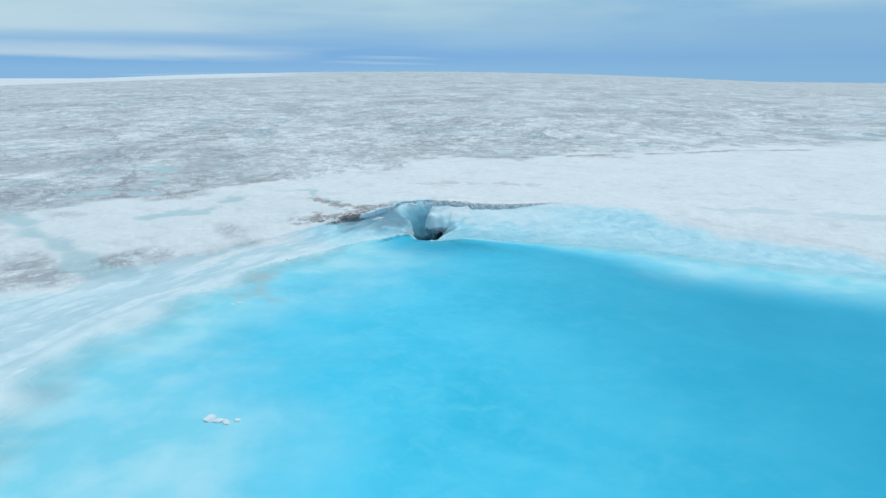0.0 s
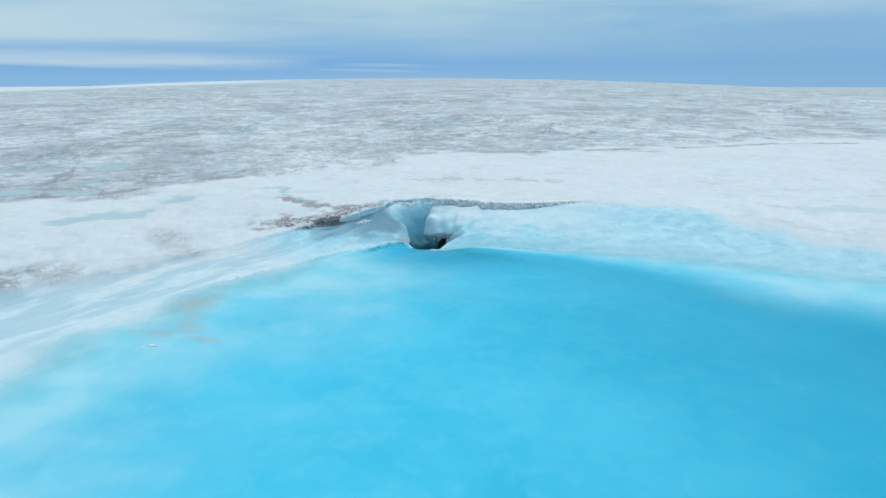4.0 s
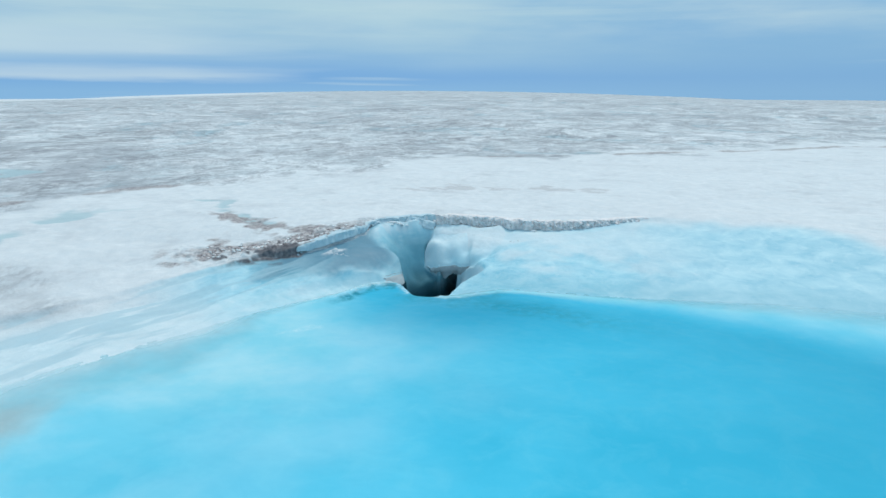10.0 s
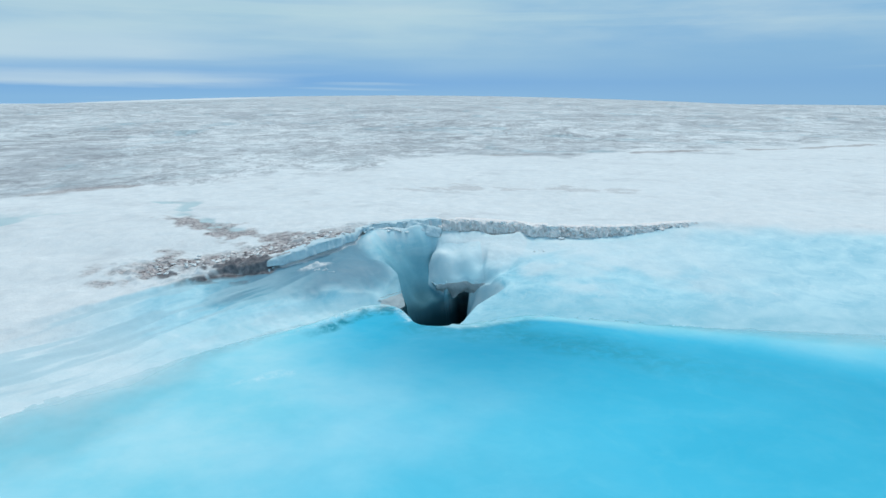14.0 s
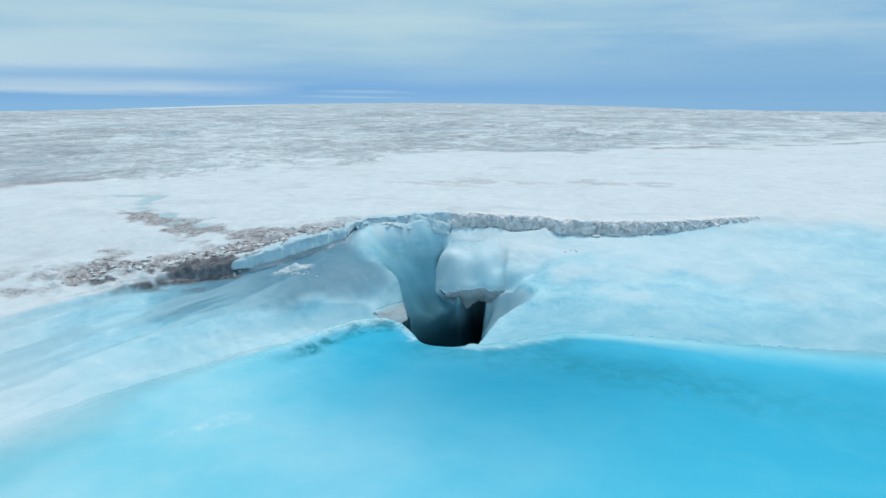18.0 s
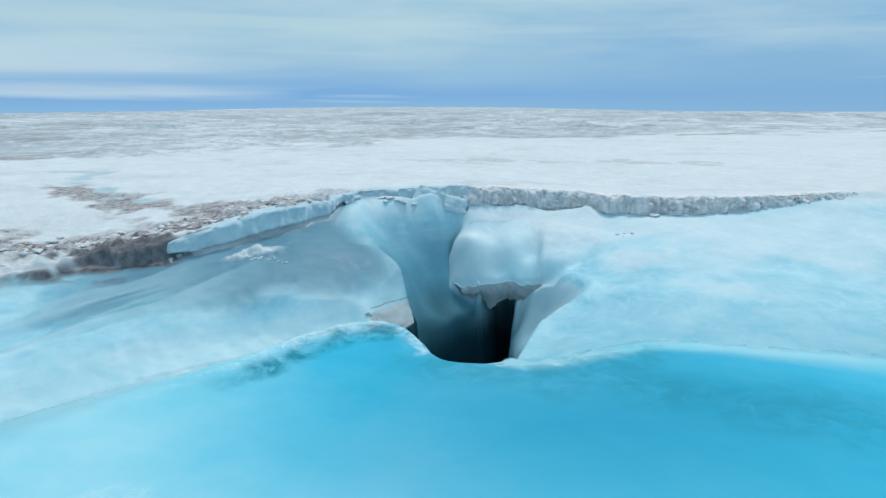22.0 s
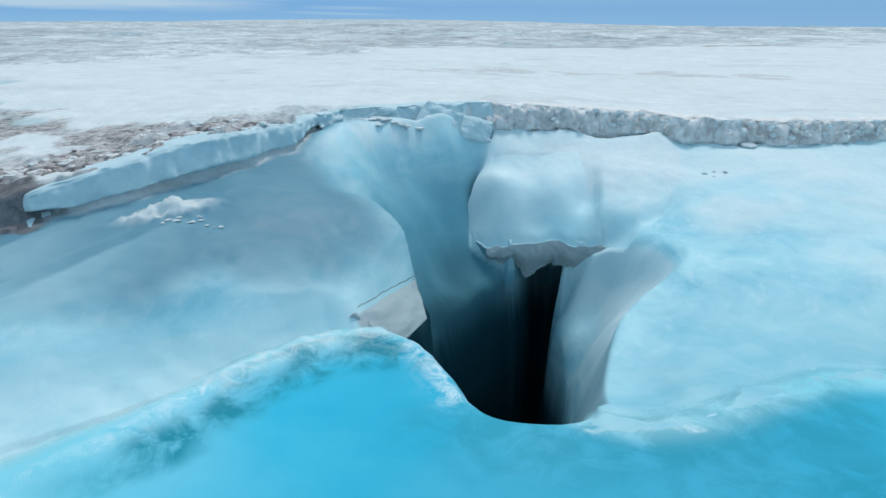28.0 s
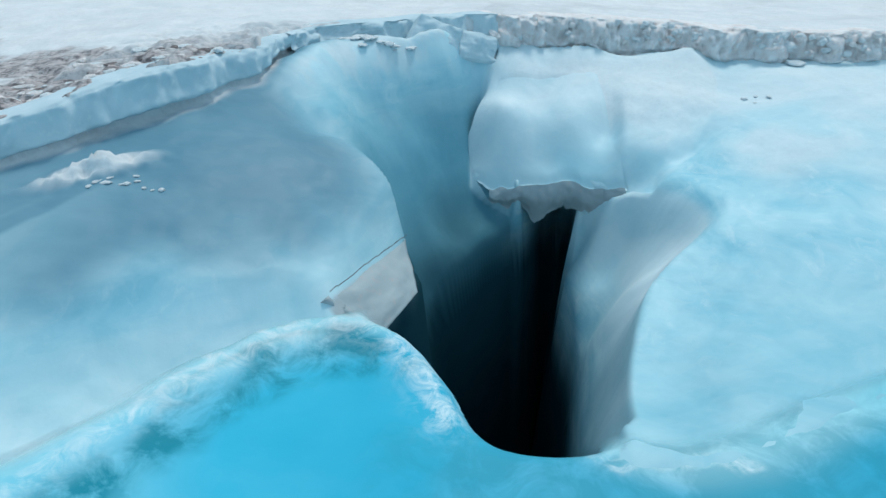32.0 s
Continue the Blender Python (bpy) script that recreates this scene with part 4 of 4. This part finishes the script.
def rim_wall(name, x0, x1, profile, material, label, step=0.06, seed=80, skip=()):
    """A wall hung on the rim: profile rows of (height share from the top, way out in metres, roughness)."""
    line, s = resample(chaikin(RIM, 2, False), step)
    ok = (line[:, 0] > x0) & (line[:, 0] < x1) & (line[:, 1] > -30)
    line, s = line[ok], s[ok]
    tan = np.gradient(line, axis=0)
    tan /= np.linalg.norm(tan, axis=1)[:, None]
    for _ in range(6):
        tan = (np.roll(tan, 1, 0) + tan + np.roll(tan, -1, 0)) / 3 if len(tan) > 3 else tan
    out_n = np.stack([tan[:, 1], -tan[:, 0]], -1)
    wob = 0.16 * fbm(line[:, 0] / 0.9, line[:, 1] / 0.9, 3, 21)
    base = line - out_n * (-wob + 0.05)[:, None] * 1.0
    top_z = plateau(line[:, 0], line[:, 1])
    foot_p = line + out_n * 0.45
    foot_z = lowland(foot_p[:, 0], foot_p[:, 1], signed(foot_p[:, 0], foot_p[:, 1], BASIN)[0], signed(foot_p[:, 0], foot_p[:, 1], SHORE)[0])
    if name == "wall_left":
        foot_z = top_z + (foot_z - top_z) * sm(-0.4, 2.5, s - s[0])
    pr = np.array(profile, float)
    v = np.linspace(0, 1, 34)
    pos = np.linspace(0, 1, len(pr))
    share, way, rough = (np.interp(v, pos, pr[:, c]) for c in range(3))
    S, V = np.meshgrid(s, v, indexing="ij")
    lump = fbm(S / 0.28, V * 5, 4, seed, 0.6) if name == "wall_right" else fbm(S / 0.5, V * 4, 4, seed, 0.6)
    big = fbm(S / 1.7, V * 1.2, 3, seed + 9)
    taper = sm(-0.2, 1.5, s - s[0])[:, None] if name == "wall_left" else 1.0
    o = way[None, :] * taper - 1.2 * (1 - taper) + taper * rough[None, :] * (0.16 * lump + 0.14 * big)
    Z = top_z[:, None] + (foot_z - 0.25 - top_z)[:, None] * share[None, :] + rough[None, :] * 0.04 * lump * (share[None, :] > 0.03)
    Z = Z + np.where(share[None, :] < 0.02, 0.015, 0) - 0.3 * (1 - taper)
    P = base[:, None, :] + out_n[:, None, :] * o[..., None]
    co = np.concatenate([P, Z[..., None]], -1).reshape(-1, 3)
    me = mesh_from(name, co, grid_faces(*S.shape)[:, ::-1], [material])
    return tagged(new(name, me), label, "ice wall", kind="structure"), line, out_n, top_z, foot_z


LEFT_WALL = [(0.0, -0.7, 0.0), (0.0, -0.3, 0.4), (0.01, -0.08, 0.6), (0.05, 0.02, 0.45), (0.2, 0.05, 0.25), (0.4, 0.07, 0.35), (0.54, 0.10, 0.5), (0.58, 0.02, 0.7), (0.60, -0.25, 0.8), (0.68, -0.34, 1.0), (0.85, -0.15, 1.2), (1.0, 0.35, 0.8)]
PEAK_WALL = [(0.0, -0.7, 0.0), (0.0, -0.3, 0.4), (0.0, -0.05, 0.8), (0.03, 0.04, 0.9), (0.3, 0.08, 0.8), (0.6, 0.12, 0.7), (0.8, 0.16, 0.5), (1.0, 0.25, 0.2)]
RIGHT_WALL = [(0.0, -0.9, 0.0), (0.0, -0.4, 0.6), (0.02, -0.12, 1.2), (0.10, 0.0, 1.3), (0.3, 0.10, 1.4), (0.5, 0.20, 1.4), (0.7, 0.30, 1.2), (0.78, 0.24, 0.8), (0.84, 0.16, 0.5), (1.0, 0.30, 0.3)]
rim_wall("wall_left", -10.3, -3.4, LEFT_WALL, WALL_ICE, "pale blue ice wall with a dark undercut", seed=81)
rim_wall("wall_back", -3.6, 2.6, PEAK_WALL, WALL_ICE, "fractured blue ice wall at the back of the basin", seed=85)
right_wall, rl, rn, rt, rf = rim_wall("wall_right", 2.3, 24, RIGHT_WALL, DIRTY, "low rubbly scarp of dirty granular snow", seed=87)

# ---- ice shelf roofing the back of the shaft ----
NU, NV = 110, 70
su, sv = np.meshgrid(np.linspace(0, 1, NU), np.linspace(0, 1, NV), indexing="ij")
lip = resample(chaikin([(1.42, -7.0), (1.42, -8.0), (1.9, -8.4), (2.6, -8.6), (3.5, -8.75), (4.4, -9.0), (5.0, -9.45), (5.5, -10.0)], 2, False), 0.01)[0]
lip = lip[np.linspace(0, len(lip) - 1, NU).astype(int)]
hinge = np.stack([np.linspace(2.3, 5.6, NU), np.full(NU, -5.6)], -1)
sx, sy = (hinge[:, None, c] * (1 - sv) + lip[:, None, c] * sv for c in (0, 1))
sx, sy = sx + 0.05 * fbm(sx * 2.1, sy * 2.1, 2, 51) * sv, sy + 0.07 * fbm(sx * 1.7, sy * 0.3, 3, 50) * sv
top = shelf_z(sx, sy) + 0.004 - 0.012 * sm(0.05, 0.0, su) - 0.012 * sm(0.95, 1.0, su) - 0.012 * sm(0.06, 0.0, sv) - 0.10 * sm(0.9, 1.0, sv) ** 2
lipz = top[:, -1]
under_drop = 0.5 + 0.35 * np.sin(np.pi * np.clip((su - 0.1) / 0.7, 0, 1)) + 0.10 * fbm(su * 14, 0 * su, 3, 53)
under = np.minimum(top - 0.35, (np.minimum(lipz, -1.3)[:, None] - under_drop) + (1 - sv) * 0.5)
sh = np.concatenate([np.stack([sx, sy, top], -1).reshape(-1, 3), np.stack([sx, sy + 0.25 * sv, under], -1).reshape(-1, 3)])
q = grid_faces(NU, NV)[:, ::-1]
off = NU * NV
iu = np.arange(NU - 1)
fr = np.stack([iu * NV + NV - 1, (iu + 1) * NV + NV - 1, (iu + 1) * NV + NV - 1 + off, iu * NV + NV - 1 + off], -1)
jv = np.arange(NV - 1)
lf = np.stack([jv, jv + 1, jv + 1 + off, jv + off], -1)
shelf_mesh = mesh_from("ice_shelf", sh, np.concatenate([q, q[:, ::-1] + off, fr, lf]), [ICE])
# upper shelf whitened to paint in its brighter light
add_share(shelf_mesh, "blue", 1 - 0.3 * sm(-8.8, -7.2, sh[:, 1]) * (np.arange(len(sh)) < NU * NV)), add_share(shelf_mesh, "crust_lit", np.full(len(sh), 0.9)), add_share(shelf_mesh, "clean", np.ones(len(sh)))
shelf = tagged(new("ice_shelf", shelf_mesh), "pale scooped ice shelf over the dark shaft", "ice shelf", kind="structure")
# broken grey face along the shelf's brink
bu, bv = np.meshgrid(np.linspace(0.28, 0.985, 90), np.linspace(0, 1, 14), indexing="ij")
bx = np.interp(bu, su[:, 0], sx[:, -1])
by = np.interp(bu, su[:, 0], sy[:, -1])
bt = np.interp(bu, su[:, 0], lipz)
arch = np.clip(np.sin(np.pi * (bu - 0.28) / 0.705), 0, 1) ** 0.6
depth_b = (0.35 + 0.65 * arch) * (1 + 0.22 * fbm(bu * 13, 0 * bu, 3, 64)) + 0.05 * np.abs(fbm(bu * 60, 0 * bu, 2, 62))
bz = bt + 0.05 - bv * depth_b + 0.05 * np.abs(fbm(bu * 60, 0 * bu, 2, 65)) * bv
bo = 0.03 + 0.12 * np.sin(np.pi * np.clip(bv * 1.1, 0, 1)) + 0.04 * fbm(bu * 18, bv * 3, 3, 63)
face_mesh = mesh_from("broken_face", np.stack([bx, by - bo, bz], -1).reshape(-1, 3), grid_faces(90, 14), [GREY_ICE])
tagged(new("broken_face", face_mesh), "grey translucent broken ice edge above the shaft", "ice edge", kind="structure")


# ---- grey block at the lip of the left shoulder ----
def facet(name, corners, n, material, label, rough=0.025, seed=90, thick=1.1):
    """A broken slab: the face spanned by four corners, bulged and closed behind."""
    a, b, c, d = (np.array(p, float) for p in corners)
    u, v = np.meshgrid(np.linspace(0, 1, n), np.linspace(0, 1, n), indexing="ij")
    p = (1 - u)[..., None] * ((1 - v)[..., None] * a + v[..., None] * d) + u[..., None] * ((1 - v)[..., None] * b + v[..., None] * c)
    nor = np.cross(b - a, d - a)
    nor /= np.linalg.norm(nor)
    rim = np.minimum(np.minimum(u, 1 - u), np.minimum(v, 1 - v))
    p = p + nor * (0.06 * sm(0, 0.25, rim) + rough * fbm(u * 4, v * 4, 4, seed))[..., None]
    back = p - nor * thick
    k = n * n
    f = grid_faces(n, n)
    ring = np.r_[np.arange(n), np.arange(1, n) * n + n - 1, (n - 1) * n + np.arange(n - 2, -1, -1), np.arange(n - 2, 0, -1) * n]
    nx = np.roll(ring, -1)
    side = np.stack([ring, nx, nx + k, ring + k], -1)
    me = mesh_from(name, np.concatenate([p.reshape(-1, 3), back.reshape(-1, 3)]), np.concatenate([f, f[:, ::-1] + k, side]), [material])
    return tagged(new(name, me), label, "ice block")




block = facet("ice_block", [(-2.05, -16.6, -0.46), (-1.1, -16.5, -1.32), (-0.40, -14.9, -1.42), (-0.62, -13.3, -1.0)], 30, GREY_ICE, "grey broken ice block at the lip of the ice shoulder", 0.02, 95, 0.3)
crack_line, _ = resample([(-2.0, -16.5, -0.40), (-1.75, -16.0, -0.46), (-1.2, -14.7, -0.66), (-0.62, -13.3, -0.93)], 0.06)
wander = 0.02 * fbm(np.arange(len(crack_line)) / 3.0, np.zeros(len(crack_line)), 3, 98)
crack_v = np.concatenate([crack_line + np.array((0.05, -0.04, 0.045 + k * 0.022)) + np.stack([wander, wander, wander], -1) for k in (0, 1)])
n_c = len(crack_line)
crack_f = np.stack([np.arange(n_c - 1), np.arange(1, n_c), np.arange(1, n_c) + n_c, np.arange(n_c - 1) + n_c], -1)
crack = new("crack", mesh_from("crack", crack_v, crack_f, [MUD]))
crack.parent = block
facet("ice_slab", [(-0.4, -6.5, 2.0), (1.1, -6.15, 1.45), (1.35, -5.6, 2.2), (0.1, -5.8, 2.75)], 24, WALL_ICE, "leaning blue-grey ice slab below the back rim", 0.05, 96)
facet("ice_slab", [(1.2, -6.05, 1.5), (2.4, -5.45, 1.2), (2.5, -5.0, 1.9), (1.3, -5.5, 2.25)], 24, WALL_ICE, "pale blue ice slab beside the crack", 0.05, 97)

# ---- loose lumps of ice and snow ----
def lump_mesh(name, seed, material, cuts=2, rough=0.35, flat=0.8):
    bm = bmesh.new()
    bmesh.ops.create_icosphere(bm, subdivisions=cuts, radius=1.0)
    for vtx in bm.verts:
        n = noise.noise(vtx.co * 1.3 + Vector((seed * 3.7, 0, 0))) + 0.5 * noise.noise(vtx.co * 3.1 + Vector((0, seed * 2.1, 0)))
        vtx.co *= 1 + rough * n
        vtx.co.z *= flat
    me = bpy.data.meshes.new(name)
    bm.to_mesh(me)
    bm.free()
    me.materials.append(material)
    return me


def ground_z(x, y):
    return float(surface(np.array([x]), np.array([y]))[0][0])


rnd = random.Random(5)
SNOW_LUMPS = [lump_mesh("snow_lump", k, SNOW if k % 4 else DIRTY, 2, 0.4) for k in range(8)]
for k in range(230):
    i = int(rnd.random() ** 0.8 * (len(rl) - 1))
    if rl[i][0] < 4.5 and rnd.random() < 0.7:
        continue
    h = rnd.uniform(0.05, 0.85)
    size = rnd.uniform(0.05, 0.13) * (1.5 if rnd.random() < 0.12 else 1) * (1 - 0.6 * max(0, (rl[i][0] - 15) / 9))
    ob = new("snow_lump", SNOW_LUMPS[rnd.randrange(8)])
    ob.parent = right_wall
    p = rl[i] + rn[i] * (0.02 + 0.26 * h)
    ob.location = (p[0], p[1], rt[i] + (rf[i] - rt[i]) * h * 0.75)
    ob.scale = (size * rnd.uniform(0.9, 1.5), size, size * rnd.uniform(0.7, 1.1))
    ob.rotation_euler = (rnd.uniform(-0.4, 0.4), rnd.uniform(-0.4, 0.4), rnd.uniform(0, 6.28))

CHUNKS = [lump_mesh("ice_chunk", 20 + k, SNOW, 2, 0.55, 0.7) for k in range(4)]
SPOT_CHUNKS = [(9.6, -7.6, 0.09), (10.0, -7.5, 0.06), (10.3, -7.7, 0.08), (9.8, -7.9, 0.04), (12.2, -5.6, 0.3)]
SPOT_CHUNKS += [(-1.7 + rnd.gauss(0, 0.55), -7.0 + rnd.gauss(0, 0.2), rnd.uniform(0.06, 0.17)) for _ in range(30)]
SPOT_CHUNKS += [(-5.9 + rnd.gauss(0, 0.4), -14.75 + rnd.gauss(0, 0.15), rnd.uniform(0.03, 0.08)) for _ in range(22)]
for x, y, size in SPOT_CHUNKS:
    ob = new("ice_chunk", CHUNKS[rnd.randrange(4)])
    ob.location = (x, y, ground_z(x, y) + size * 0.2)
    ob.scale = (size * rnd.uniform(0.9, 1.8), size, size * rnd.uniform(0.35, 0.6))
    ob.rotation_euler = (0, 0, rnd.uniform(0, 6.28))
    where_x = "large rounded snow chunk at the foot of the scarp" if size > 0.25 else "small white ice chunk on the bench below the scarp" if x > 0 else "white ice crumb fallen below the broken rim"
    tagged(ob, where_x, "ice chunk", "loose ice chunks")
for x, y, size in ((-14.6, -75.0, 0.42), (-13.9, -75.3, 0.3), (-13.2, -75.5, 0.26), (-12.5, -75.2, 0.2), (-19.5, -49.1, 0.22), (-20.2, -49.4, 0.12)):
    ob = new("ice_floe", CHUNKS[rnd.randrange(4)])
    ob.location = (x, y, LEVEL + size * 0.1)
    ob.scale = (size * rnd.uniform(1.2, 1.8), size, size * 0.5)
    ob.rotation_euler = (0, 0, rnd.uniform(0, 6.28))
    tagged(ob, "small white ice floe in shallow turquoise water", "ice floe", "floating ice floes")

# ---- dusty clods of refrozen snow on the left rim ----
CLODS = [lump_mesh("snow_clod", 40 + k, (SNOW, DIRTY, DIRTY, SNOW, DIRTY, MUD)[k], 2, 0.45, 0.6) for k in range(6)]
for k in range(190):
    t_c = rnd.random()
    x = -17 + 11.5 * t_c + rnd.gauss(0, 0.5)
    y = -14.2 + 3.4 * t_c + rnd.gauss(0, 0.8)
    d_rim = float(signed(np.array([x]), np.array([y]), BASIN)[0][0])
    if d_rim < 0.35:
        continue
    size = rnd.uniform(0.05, 0.16)
    ob = new("snow_clod", CLODS[rnd.randrange(6)])
    ob.parent = ground
    ob.location = (x, y, float(plateau(np.array([x]), np.array([y]))[0]) + 0.07)
    ob.scale = (size * rnd.uniform(0.9, 1.8), size * rnd.uniform(0.7, 1.2), size * rnd.uniform(0.5, 0.9))
    ob.rotation_euler = (0, 0, rnd.uniform(0, 6.28))
